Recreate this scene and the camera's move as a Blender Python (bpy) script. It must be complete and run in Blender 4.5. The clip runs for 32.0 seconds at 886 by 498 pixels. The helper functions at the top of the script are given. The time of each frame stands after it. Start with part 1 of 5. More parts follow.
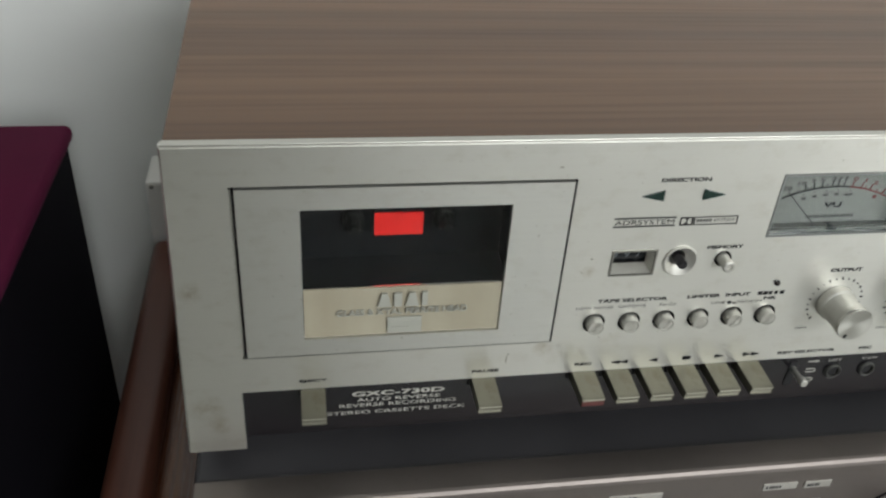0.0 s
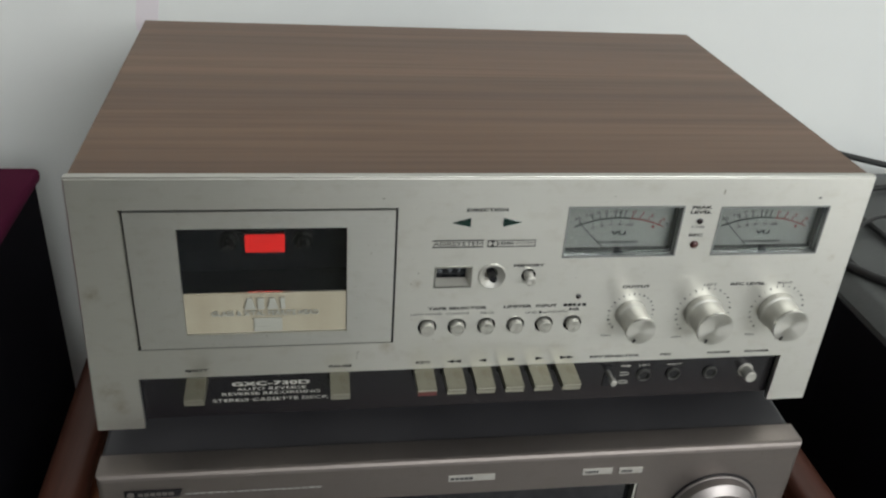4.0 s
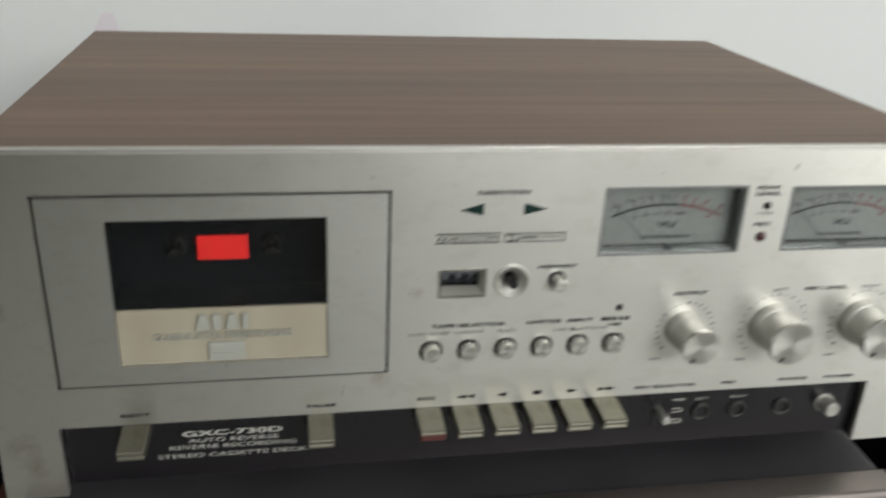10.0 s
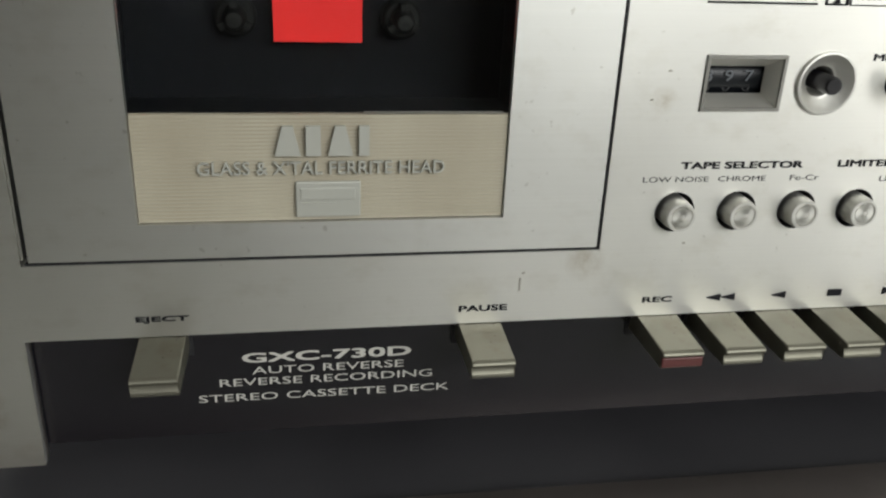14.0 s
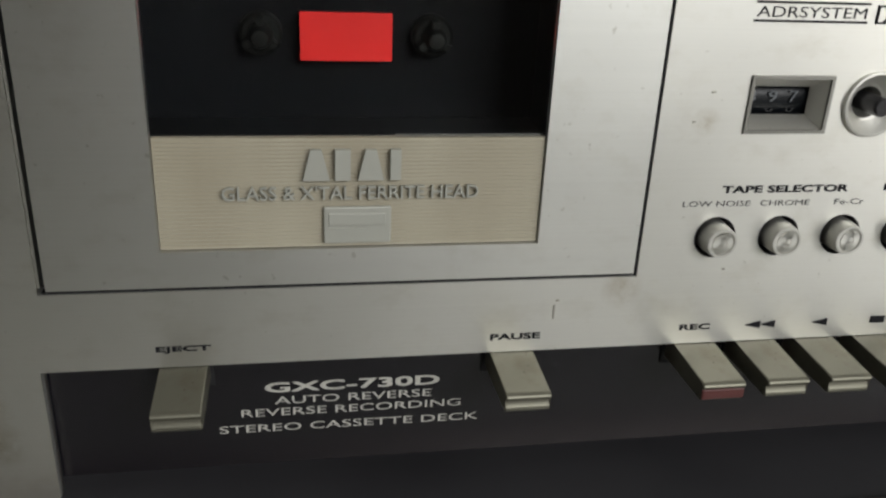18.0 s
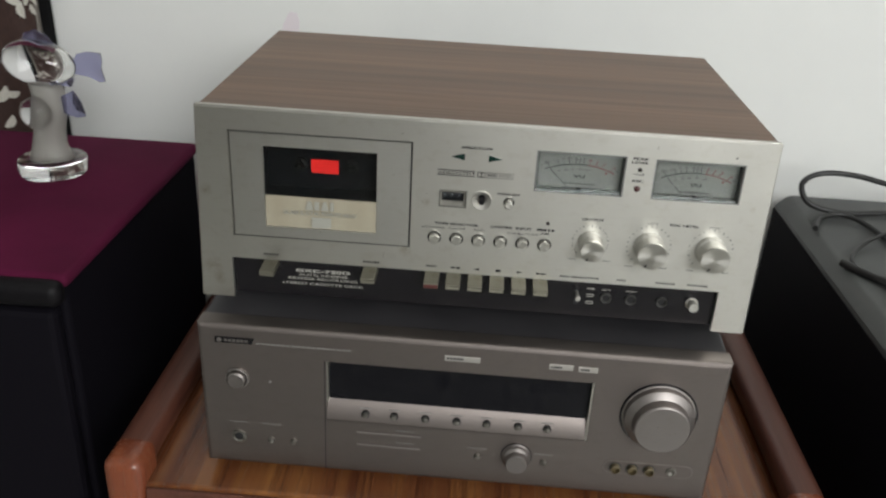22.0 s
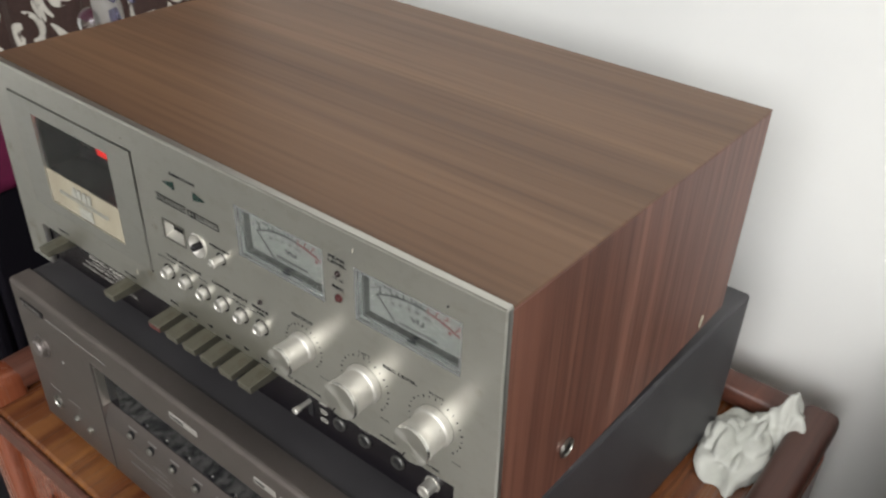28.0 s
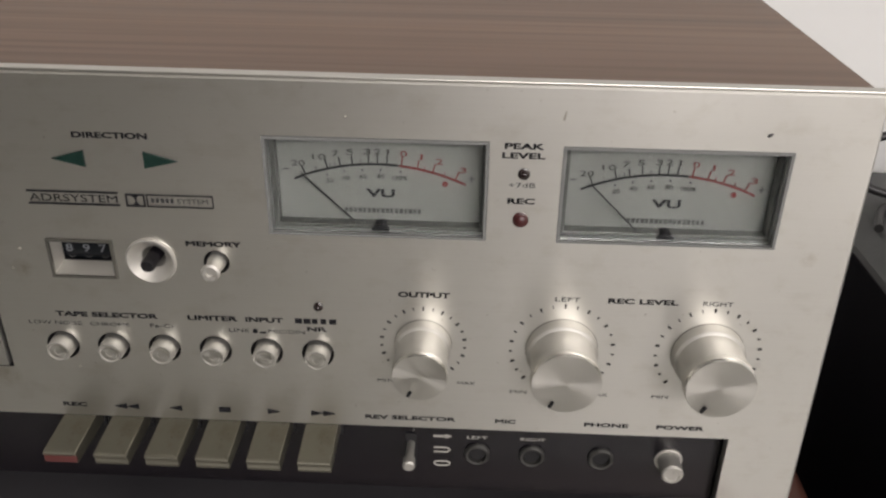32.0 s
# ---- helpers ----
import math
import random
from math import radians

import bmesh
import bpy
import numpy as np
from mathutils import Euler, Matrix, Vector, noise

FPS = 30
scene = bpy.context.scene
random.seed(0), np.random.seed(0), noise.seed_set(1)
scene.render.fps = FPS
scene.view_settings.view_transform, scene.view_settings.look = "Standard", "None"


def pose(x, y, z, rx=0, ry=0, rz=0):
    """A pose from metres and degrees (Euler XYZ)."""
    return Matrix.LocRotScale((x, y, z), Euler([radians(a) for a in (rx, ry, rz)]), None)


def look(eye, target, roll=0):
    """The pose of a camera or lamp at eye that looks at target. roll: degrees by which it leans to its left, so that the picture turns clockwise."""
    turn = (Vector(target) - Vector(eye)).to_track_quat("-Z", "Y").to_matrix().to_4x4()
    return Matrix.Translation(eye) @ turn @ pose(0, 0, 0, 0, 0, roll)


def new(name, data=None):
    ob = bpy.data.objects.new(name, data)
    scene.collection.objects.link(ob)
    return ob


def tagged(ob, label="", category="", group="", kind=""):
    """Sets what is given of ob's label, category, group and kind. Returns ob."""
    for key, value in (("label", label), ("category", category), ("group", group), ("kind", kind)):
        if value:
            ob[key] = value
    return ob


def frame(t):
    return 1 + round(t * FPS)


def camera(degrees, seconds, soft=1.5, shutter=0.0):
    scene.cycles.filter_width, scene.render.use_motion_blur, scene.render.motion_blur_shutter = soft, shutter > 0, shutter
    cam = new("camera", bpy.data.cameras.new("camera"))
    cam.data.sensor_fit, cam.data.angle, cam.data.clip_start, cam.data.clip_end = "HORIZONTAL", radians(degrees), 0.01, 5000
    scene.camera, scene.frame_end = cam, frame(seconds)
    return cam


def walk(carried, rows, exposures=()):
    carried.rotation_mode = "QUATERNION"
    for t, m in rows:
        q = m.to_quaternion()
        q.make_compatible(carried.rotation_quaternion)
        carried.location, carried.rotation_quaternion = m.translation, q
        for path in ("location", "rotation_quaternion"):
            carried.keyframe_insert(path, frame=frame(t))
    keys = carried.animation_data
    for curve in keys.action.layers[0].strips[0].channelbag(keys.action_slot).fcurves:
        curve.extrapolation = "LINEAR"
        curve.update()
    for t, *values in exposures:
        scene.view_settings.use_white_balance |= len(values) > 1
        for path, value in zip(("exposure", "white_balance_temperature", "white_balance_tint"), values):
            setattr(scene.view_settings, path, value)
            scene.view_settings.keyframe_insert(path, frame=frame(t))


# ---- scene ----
cam = camera(55.0, 32.0, 2.3, 0.5)
PATH = [
    (0, (-0.164, -0.291, 1.058), (0.164, 1.339, -0.054), 4.2),
    (0.5, (-0.174, -0.31, 1.066), (0.15, 1.34, -0.018), 4.0),
    (1, (-0.173, -0.342, 1.084), (0.166, 1.32, 0.025), 3.8),
    (1.5, (-0.163, -0.366, 1.097), (0.186, 1.303, 0.051), 3.8),
    (2, (-0.156, -0.372, 1.098), (0.196, 1.303, 0.064), 3.9),
    (2.5, (-0.144, -0.384, 1.098), (0.21, 1.294, 0.069), 4.2),
    (3, (-0.126, -0.391, 1.1), (0.217, 1.296, 0.082), 4.5),
    (3.5, (-0.11, -0.393, 1.099), (0.217, 1.302, 0.088), 4.4),
    (5.5, (-0.071, -0.375, 1.095), (0.154, 1.344, 0.098), 4.0),
    (6, (-0.07, -0.373, 1.095), (0.134, 1.352, 0.102), 4.1),
    (6.5, (-0.068, -0.37, 1.093), (0.129, 1.356, 0.103), 4.1),
    (7, (-0.066, -0.371, 1.092), (0.13, 1.356, 0.103), 4.2),
    (7.5, (-0.063, -0.371, 1.091), (0.133, 1.357, 0.103), 4.2),
    (8, (-0.059, -0.372, 1.091), (0.141, 1.355, 0.102), 4.3),
    (8.5, (-0.052, -0.372, 1.091), (0.161, 1.355, 0.105), 4.4),
    (9, (-0.039, -0.371, 1.087), (0.262, 1.36, 0.133), 4.2),
    (9.5, (-0.041, -0.356, 1.066), (0.291, 1.415, 0.197), 2.7),
    (10, (-0.09, -0.326, 1.01), (0.249, 1.475, 0.208), 2.7),
    (10.5, (-0.117, -0.274, 0.952), (0.245, 1.539, 0.189), 3.0),
    (11, (-0.117, -0.233, 0.916), (0.228, 1.584, 0.153), 2.6),
    (11.5, (-0.13, -0.208, 0.9), (0.217, 1.603, 0.124), 2.6),
    (12, (-0.132, -0.195, 0.885), (0.193, 1.628, 0.13), 2.3),
    (12.5, (-0.13, -0.191, 0.889), (0.222, 1.616, 0.106), 2.7),
    (13, (-0.129, -0.19, 0.891), (0.214, 1.621, 0.116), 2.5),
    (13.5, (-0.128, -0.192, 0.891), (0.21, 1.617, 0.108), 2.5),
    (15.5, (-0.135, -0.184, 0.887), (0.214, 1.617, 0.09), 3.0),
    (16, (-0.14, -0.179, 0.887), (0.212, 1.624, 0.097), 3.0),
    (16.5, (-0.137, -0.18, 0.888), (0.214, 1.621, 0.092), 3.0),
    (17, (-0.138, -0.18, 0.89), (0.216, 1.62, 0.093), 3.1),
    (17.5, (-0.137, -0.18, 0.891), (0.216, 1.622, 0.097), 3.1),
    (18, (-0.134, -0.181, 0.892), (0.203, 1.628, 0.108), 2.7),
    (18.5, (-0.149, -0.188, 0.901), (0.243, 1.634, 0.174), 3.0),
    (19, (-0.165, -0.206, 0.916), (0.281, 1.602, 0.186), 3.7),
    (19.5, (-0.159, -0.263, 0.955), (0.246, 1.51, 0.124), 4.3),
    (20, (-0.141, -0.354, 1.008), (0.139, 1.408, 0.105), 4.0),
    (20.5, (-0.131, -0.459, 1.043), (0.071, 1.282, 0.08), 3.2),
    (21, (-0.138, -0.563, 1.071), (0.037, 1.186, 0.117), 3.3),
    (21.5, (-0.081, -0.597, 1.089), (-0.004, 1.186, 0.186), 3.0),
    (22, (-0.001, -0.599, 1.097), (-0.072, 1.198, 0.222), 3.1),
    (22.5, (0.056, -0.611, 1.101), (-0.192, 1.173, 0.231), 2.9),
    (23, (0.1, -0.591, 1.108), (-0.231, 1.185, 0.251), 2.6),
    (23.5, (0.136, -0.532, 1.106), (-0.255, 1.234, 0.253), 1.9),
    (24, (0.171, -0.47, 1.099), (-0.266, 1.272, 0.218), 1.4),
    (24.5, (0.174, -0.365, 1.093), (-0.247, 1.321, 0.103), 1.7),
    (25, (0.205, -0.291, 1.098), (-0.309, 1.305, 0.009), 2.2),
    (25.5, (0.341, -0.265, 1.106), (-0.481, 1.179, -0.007), 4.3),
    (26, (0.398, -0.238, 1.12), (-0.754, 1.031, 0.089), 3.7),
    (26.3, (0.405, -0.22, 1.122), (-0.8, 1.002, 0.096), 3.4),
    (26.5, (0.399, -0.217, 1.118), (-0.801, 1.025, 0.109), 3.6),
    (28.5, (0.329, -0.259, 1.122), (-0.545, 1.139, -0.01), 0.7),
    (29, (0.224, -0.291, 1.112), (-0.44, 1.21, -0.03), -0.2),
    (29.2, (0.197, -0.305, 1.109), (-0.393, 1.219, -0.044), -0.3),
    (29.5, (0.172, -0.32, 1.101), (-0.312, 1.243, -0.049), 0.2),
    (30, (0.158, -0.282, 1.068), (-0.148, 1.352, -0.045), 1.9),
    (30.5, (0.123, -0.229, 0.998), (-0.009, 1.472, -0.046), 2.2),
    (31, (0.105, -0.217, 0.978), (0.047, 1.524, -0.006), 1.5),
    (31.5, (0.105, -0.225, 0.984), (0.043, 1.52, 0.009), 0.9),
    (32, (0.102, -0.229, 0.981), (0.043, 1.525, 0.022), 0.9),
]
# the camera's own exposure and white balance: seconds, stops, kelvin, tint
EXPOSURE = [
    (0, -0.1, 6350, 7), (1, -0.08, 6350, 7), (2, -0.22, 6350, 7), (8, -0.22, 6400, 8), (10, -0.18, 6450, 8), (11, -0.4, 6450, 8), (12, -0.42, 6450, 8), (13, -0.12, 6450, 8), (17, -0.1, 6450, 9), (19, -0.55, 6500, 10), (21, -0.15, 6450, 9),
    (22, -0.12, 6500, 9), (23, 0.05, 6600, 11), (24, 0.05, 6600, 11), (25, -0.3, 6700, 14), (26, 0.36, 6500, 12), (28.5, 0.28, 6600, 12), (29, 0.08, 6600, 12),
    (30, 0.27, 6700, 14), (31, -0.12, 6850, 18), (32, -0.12, 6850, 18),
]
walk(cam, [(t, look(eye, target, roll)) for t, eye, target, roll in PATH], EXPOSURE)

# ---- light ----
world = bpy.data.worlds.new("room_air")
world.use_nodes = True
scene.world = world
sky = world.node_tree.nodes.new("ShaderNodeTexSky")
sky.sky_type, sky.sun_disc = "NISHITA", False
sky.sun_elevation, sky.sun_rotation = radians(40), radians(150)
world.node_tree.links.new(sky.outputs[0], world.node_tree.nodes["Background"].inputs["Color"])
world.node_tree.nodes["Background"].inputs["Strength"].default_value = 0.1


def area_lamp(name, eye, target, sx, sy, watts, colour):
    lamp = bpy.data.lights.new(name, "AREA")
    lamp.shape, lamp.size, lamp.size_y, lamp.energy, lamp.color = "RECTANGLE", sx, sy, watts, colour
    ob = new(name, lamp)
    ob.matrix_world = look(eye, target)
    return ob


# daylight through the wide high window in the wall behind the camera
area_lamp("window_daylight", (1.10, -2.62, 2.12), (0.5, 0.2, 1.0), 1.8, 1.0, 80.0, (1.0, 1.0, 0.985))
# added fill in a made-up doorway beside it, to lift the panel's reflections
area_lamp("side_fill_light", (2.62, -2.66, 1.02), (0.9, 0.2, 0.95), 1.0, 1.9, 18.0, (1.0, 1.0, 0.99))

# ---- materials ----


def mat(name, base, rough=0.5, metal=0.0, **more):
    m = bpy.data.materials.new(name)
    m.use_nodes = True
    b = m.node_tree.nodes["Principled BSDF"]
    b.inputs["Base Color"].default_value = (*base, 1)
    b.inputs["Roughness"].default_value = rough
    b.inputs["Metallic"].default_value = metal
    for key, value in more.items():
        b.inputs[key.replace("_", " ")].default_value = value
    return m


def nodes_of(m):
    return m.node_tree.nodes, m.node_tree.links, m.node_tree.nodes["Principled BSDF"]


def noise_tex(m, scale, stretch=(1, 1, 1), detail=4.0, rough=0.55, space="Object"):
    n, l, b = nodes_of(m)
    co = n.new("ShaderNodeTexCoord")
    mp = n.new("ShaderNodeMapping")
    mp.inputs["Scale"].default_value = stretch
    t = n.new("ShaderNodeTexNoise")
    t.inputs["Scale"].default_value, t.inputs["Detail"].default_value, t.inputs["Roughness"].default_value = scale, detail, rough
    l.new(co.outputs[space], mp.inputs["Vector"])
    l.new(mp.outputs[0], t.inputs["Vector"])
    return t.outputs["Fac"]


def ramp(m, fac, stops):
    n, l, b = nodes_of(m)
    r = n.new("ShaderNodeValToRGB")
    while len(r.color_ramp.elements) < len(stops):
        r.color_ramp.elements.new(0.5)
    for e, (p, c) in zip(r.color_ramp.elements, stops):
        e.position, e.color = p, (*c, 1)
    l.new(fac, r.inputs[0])
    return r.outputs[0]


def mix(m, fac, a, b2, kind="MIX"):
    n, l, b = nodes_of(m)
    x = n.new("ShaderNodeMix")
    x.data_type, x.blend_type = "RGBA", kind
    for socket, v in ((x.inputs[0], fac), (x.inputs[6], a), (x.inputs[7], b2)):
        if isinstance(v, (int, float)):
            socket.default_value = v
        elif isinstance(v, tuple):
            socket.default_value = (*v, 1)
        else:
            l.new(v, socket)
    return x.outputs[2]


def to_range(m, fac, lo, hi):
    n, l, b = nodes_of(m)
    r = n.new("ShaderNodeMapRange")
    r.inputs[3].default_value, r.inputs[4].default_value = lo, hi
    l.new(fac, r.inputs[0])
    return r.outputs[0]


def put(m, name, out):
    n, l, b = nodes_of(m)
    l.new(out, b.inputs[name])


def bump(m, fac, strength, distance):
    n, l, b = nodes_of(m)
    k = n.new("ShaderNodeBump")
    k.inputs["Strength"].default_value, k.inputs["Distance"].default_value = strength, distance
    l.new(fac, k.inputs["Height"])
    l.new(k.outputs[0], b.inputs["Normal"])


def brushed(name, base, rough, metal=1.0, grain=0.05, dirt=0.06, lines_deep=0.06):
    """Metal with fine horizontal brush lines and faint smudges."""
    m = mat(name, base, rough, metal)
    lines = noise_tex(m, 300.0, (0.02, 1, 6), 3.0)
    smudge = noise_tex(m, 28.0, (1, 1, 1), 5.0)
    dark = tuple(c * (1 - grain * 2) for c in base)
    c = mix(m, to_range(m, lines, 0, 1), dark, base)
    c = mix(m, to_range(m, smudge, 0.0, dirt * 4), c, tuple(x * 0.62 for x in base))
    speck = noise_tex(m, 420.0, (1, 1, 1), 2.0)
    c = mix(m, ramp(m, speck, [(0.70, (0, 0, 0)), (0.78, (dirt * 9, dirt * 9, dirt * 9))]), c, tuple(x * k for x, k in zip(base, (0.30, 0.26, 0.20))))
    tarnish = noise_tex(m, 75.0, (1, 1, 1.6), 6.0, 0.65)
    c = mix(m, ramp(m, tarnish, [(0.52, (0, 0, 0)), (0.72, (dirt * 5, dirt * 5, dirt * 5))]), c, tuple(x * k for x, k in zip(base, (0.60, 0.56, 0.47))))
    put(m, "Base Color", c)
    put(m, "Roughness", to_range(m, smudge, rough - 0.02, rough + 0.06))
    if lines_deep:
        bump(m, lines, lines_deep, 0.0003)
    return m


def veneer(name, along, dark, mid, light, rough, fine=1.0, pores=0.5, thin_part=0.4):
    """Wood with its grain along the given axis (0, 1 or 2)."""
    m = mat(name, mid, rough)
    s1 = [24.0, 24.0, 24.0]
    s1[along] = 0.5
    s2 = [120.0, 120.0, 120.0]
    s2[along] = 1.3
    s3 = [480.0, 480.0, 480.0]
    s3[along] = 12.0
    wide = noise_tex(m, fine, s1, 2.0)
    thin = noise_tex(m, fine, s2, 3.0)
    pore = noise_tex(m, fine, s3, 2.0)
    c = ramp(m, wide, [(0.32, dark), (0.5, mid), (0.70, light)])
    c = mix(m, thin_part, c, ramp(m, thin, [(0.34, dark), (0.5, mid), (0.66, light)]))
    c = mix(m, ramp(m, pore, [(0.32, (pores, pores, pores)), (0.5, (0, 0, 0))]), c, tuple(x * 0.45 for x in dark))
    put(m, "Base Color", c)
    put(m, "Roughness", to_range(m, pore, rough + 0.08, rough - 0.05))
    bump(m, pore, 0.05, 0.0003)
    return m


M_PANEL = brushed("brushed_aluminium", (0.73, 0.722, 0.675), 0.34, grain=0.04, dirt=0.045, lines_deep=0.0)
M_DOOR = brushed("brushed_aluminium_door", (0.69, 0.687, 0.648), 0.35, grain=0.04, dirt=0.04, lines_deep=0.0)


def stain(m, spots, tint):
    """Brown tarnish with ragged edges round the given places: x, z, radius."""
    n, l, b = nodes_of(m)
    base = b.inputs["Base Color"].links[0].from_socket
    co = n.new("ShaderNodeTexCoord")
    rag = noise_tex(m, 160.0, (1, 1, 1), 5.0, 0.7)
    for x, z, r in spots:
        d = n.new("ShaderNodeVectorMath")
        d.operation = "DISTANCE"
        l.new(co.outputs["Object"], d.inputs[0])
        d.inputs[1].default_value = (x, 0, z)
        near = n.new("ShaderNodeMapRange")
        near.inputs[1].default_value, near.inputs[2].default_value = r, 0.0
        l.new(d.outputs["Value"], near.inputs[0])
        both = n.new("ShaderNodeMath")
        both.operation = "MULTIPLY"
        l.new(near.outputs[0], both.inputs[0])
        l.new(ramp(m, rag, [(0.36, (0, 0, 0)), (0.62, (1, 1, 1))]), both.inputs[1])
        base = mix(m, both.outputs[0], base, tint)
    l.new(base, b.inputs["Base Color"])


stain(M_PANEL, ((-0.2085, 0.7765, 0.009), (-0.2040, 0.7655, 0.007), (-0.0545, 0.8015, 0.006), (0.2050, 0.8560, 0.003), (-0.2100, 0.8420, 0.006), (-0.0395, 0.8440, 0.004)), (0.46, 0.42, 0.34))
for m_ in (M_PANEL, M_DOOR):
    # fine horizontal brush lines spread the reflections upwards and downwards
    n_, l_, b_ = nodes_of(m_)
    tan_ = n_.new("ShaderNodeTangent")
    tan_.direction_type, tan_.axis = "RADIAL", "X"
    l_.new(tan_.outputs[0], b_.inputs["Tangent"])
    b_.inputs["Anisotropic"].default_value = 0.6
M_EDGE = mat("polished_edge", (0.54, 0.53, 0.49), 0.36, 1.0)
M_KNOB = brushed("turned_aluminium", (0.64, 0.63, 0.59), 0.54, grain=0.03, dirt=0.04)
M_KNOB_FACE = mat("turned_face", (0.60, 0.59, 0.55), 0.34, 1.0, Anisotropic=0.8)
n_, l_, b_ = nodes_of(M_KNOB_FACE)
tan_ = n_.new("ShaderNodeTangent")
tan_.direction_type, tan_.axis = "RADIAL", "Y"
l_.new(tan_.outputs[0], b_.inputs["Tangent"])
M_RIM = mat("polished_rim", (0.80, 0.79, 0.75), 0.22, 1.0)
M_RING = mat("satin_metal", (0.30, 0.295, 0.27), 0.38, 1.0)
M_KEY = brushed("key_metal", (0.205, 0.197, 0.155), 0.46, metal=0.85, dirt=0.18)
M_JACK = mat("socket_metal", (0.10, 0.10, 0.095), 0.45, 0.8)
M_BRASS = mat("brass_socket", (0.20, 0.17, 0.11), 0.4, 0.9)
M_STAIN = mat("grime", (0.33, 0.31, 0.26), 0.7)
M_KEY_RED = mat("red_key_lip", (0.085, 0.022, 0.020), 0.45)
M_BLACK = mat("black_panel", (0.0052, 0.0045, 0.0064), 0.27, 0.0, Specular_IOR_Level=0.5)
M_HOLE = mat("dark_gap", (0.006, 0.006, 0.007), 0.7)
M_INK = mat("black_ink", (0.013, 0.013, 0.015), 0.7, 0.0, Specular_IOR_Level=0.12)
M_INK_THIN = mat("grey_ink", (0.05, 0.05, 0.05), 0.7, 0.0, Specular_IOR_Level=0.12)
M_INK_RED = mat("red_ink", (0.10, 0.022, 0.022), 0.7, 0.0, Specular_IOR_Level=0.1)
M_INK_PALE = mat("pale_ink", (0.035, 0.034, 0.033), 0.7, 0.0, Specular_IOR_Level=0.1)
M_PRINT = mat("white_print", (0.42, 0.41, 0.37), 0.5)
M_GREEN = mat("green_lens", (0.005, 0.022, 0.017), 0.25)
M_LED = mat("red_lens", (0.05, 0.008, 0.008), 0.4)
M_LED_OFF = mat("dark_lens", (0.014, 0.007, 0.007), 0.25)
# far darker than the pale card: shade behind the glass is in the colour
M_FACE_SHADED = mat("meter_face", (0.110, 0.113, 0.106), 0.5)
M_BEZEL = mat("meter_bezel", (0.16, 0.165, 0.16), 0.35)
M_ACRYLIC = mat("clear_acrylic", (0.055, 0.057, 0.054), 0.12)
M_PLATE = mat("beige_plate", (0.39, 0.36, 0.285), 0.45)
bump(M_PLATE, noise_tex(M_PLATE, 900, (1, 1, 1)), 0.1, 0.0002)
put(M_PLATE, "Base Color", ramp(M_PLATE, noise_tex(M_PLATE, 35, (1, 1, 1), 6), [(0.3, (0.30, 0.265, 0.195)), (0.6, (0.385, 0.355, 0.275))]))
M_EMBOSS = mat("raised_letter", (0.36, 0.36, 0.32), 0.42, 0.15)
M_RED = mat("red_sticker", (0.90, 0.016, 0.012), 0.6)
M_CASSETTE = mat("black_cassette", (0.0045, 0.0056, 0.0072), 0.35, 0.0, Specular_IOR_Level=0.25)
M_CHROME = mat("spindle_metal", (0.020, 0.022, 0.020), 0.42, 0.7)
M_DIGIT = mat("digit_white", (0.11, 0.12, 0.13), 0.6)

M_WOOD_TOP = veneer("walnut_vinyl", 0, (0.090, 0.046, 0.025), (0.130, 0.069, 0.036), (0.172, 0.096, 0.052), 0.42, 0.55, 0.24, 0.45)
M_WOOD_TOP.node_tree.nodes["Principled BSDF"].inputs["Specular IOR Level"].default_value = 0.42
M_WOOD_SIDE = veneer("walnut_vinyl_side", 2, (0.080, 0.030, 0.020), (0.139, 0.056, 0.037), (0.210, 0.095, 0.064), 0.42, 0.9, 0.45, 0.5)
M_TABLE_TOP = veneer("table_top_wood", 1, (0.085, 0.026, 0.012), (0.158, 0.058, 0.022), (0.28, 0.122, 0.038), 0.25, 0.7)
M_RAIL = veneer("rail_wood", 1, (0.058, 0.020, 0.013), (0.085, 0.029, 0.018), (0.125, 0.045, 0.027), 0.44, 0.6, 0.25)
M_FRONT = veneer("cabinet_front_wood", 2, (0.11, 0.030, 0.015), (0.19, 0.054, 0.026), (0.27, 0.088, 0.040), 0.25, 0.6, 0.25)

M_RECV = brushed("titanium_panel", (0.235, 0.208, 0.195), 0.48, grain=0.03, dirt=0.03)
M_RECV_STRIP = brushed("titanium_strip", (0.31, 0.285, 0.275), 0.45, grain=0.03, dirt=0.03)
M_RECV_TOP = mat("painted_steel", (0.060, 0.061, 0.064), 0.5)
bump(M_RECV_TOP, noise_tex(M_RECV_TOP, 1500, (1, 1, 1)), 0.15, 0.0003)
put(M_RECV_TOP, "Base Color", ramp(M_RECV_TOP, noise_tex(M_RECV_TOP, 14, (1, 1, 1), 6), [(0.3, (0.030, 0.029, 0.032)), (0.7, (0.046, 0.0445, 0.048))]))
M_DISPLAY = mat("display_glass", (0.006, 0.006, 0.008), 0.05, 0.0, IOR=1.3)
M_RECV_BADGE = brushed("champagne_badge", (0.50, 0.48, 0.45), 0.42, metal=0.6, grain=0.03)
M_RECV_PRINT = mat("pale_print", (0.22, 0.21, 0.20), 0.45)
M_RUBBER = mat("black_rubber", (0.012, 0.012, 0.012), 0.6)

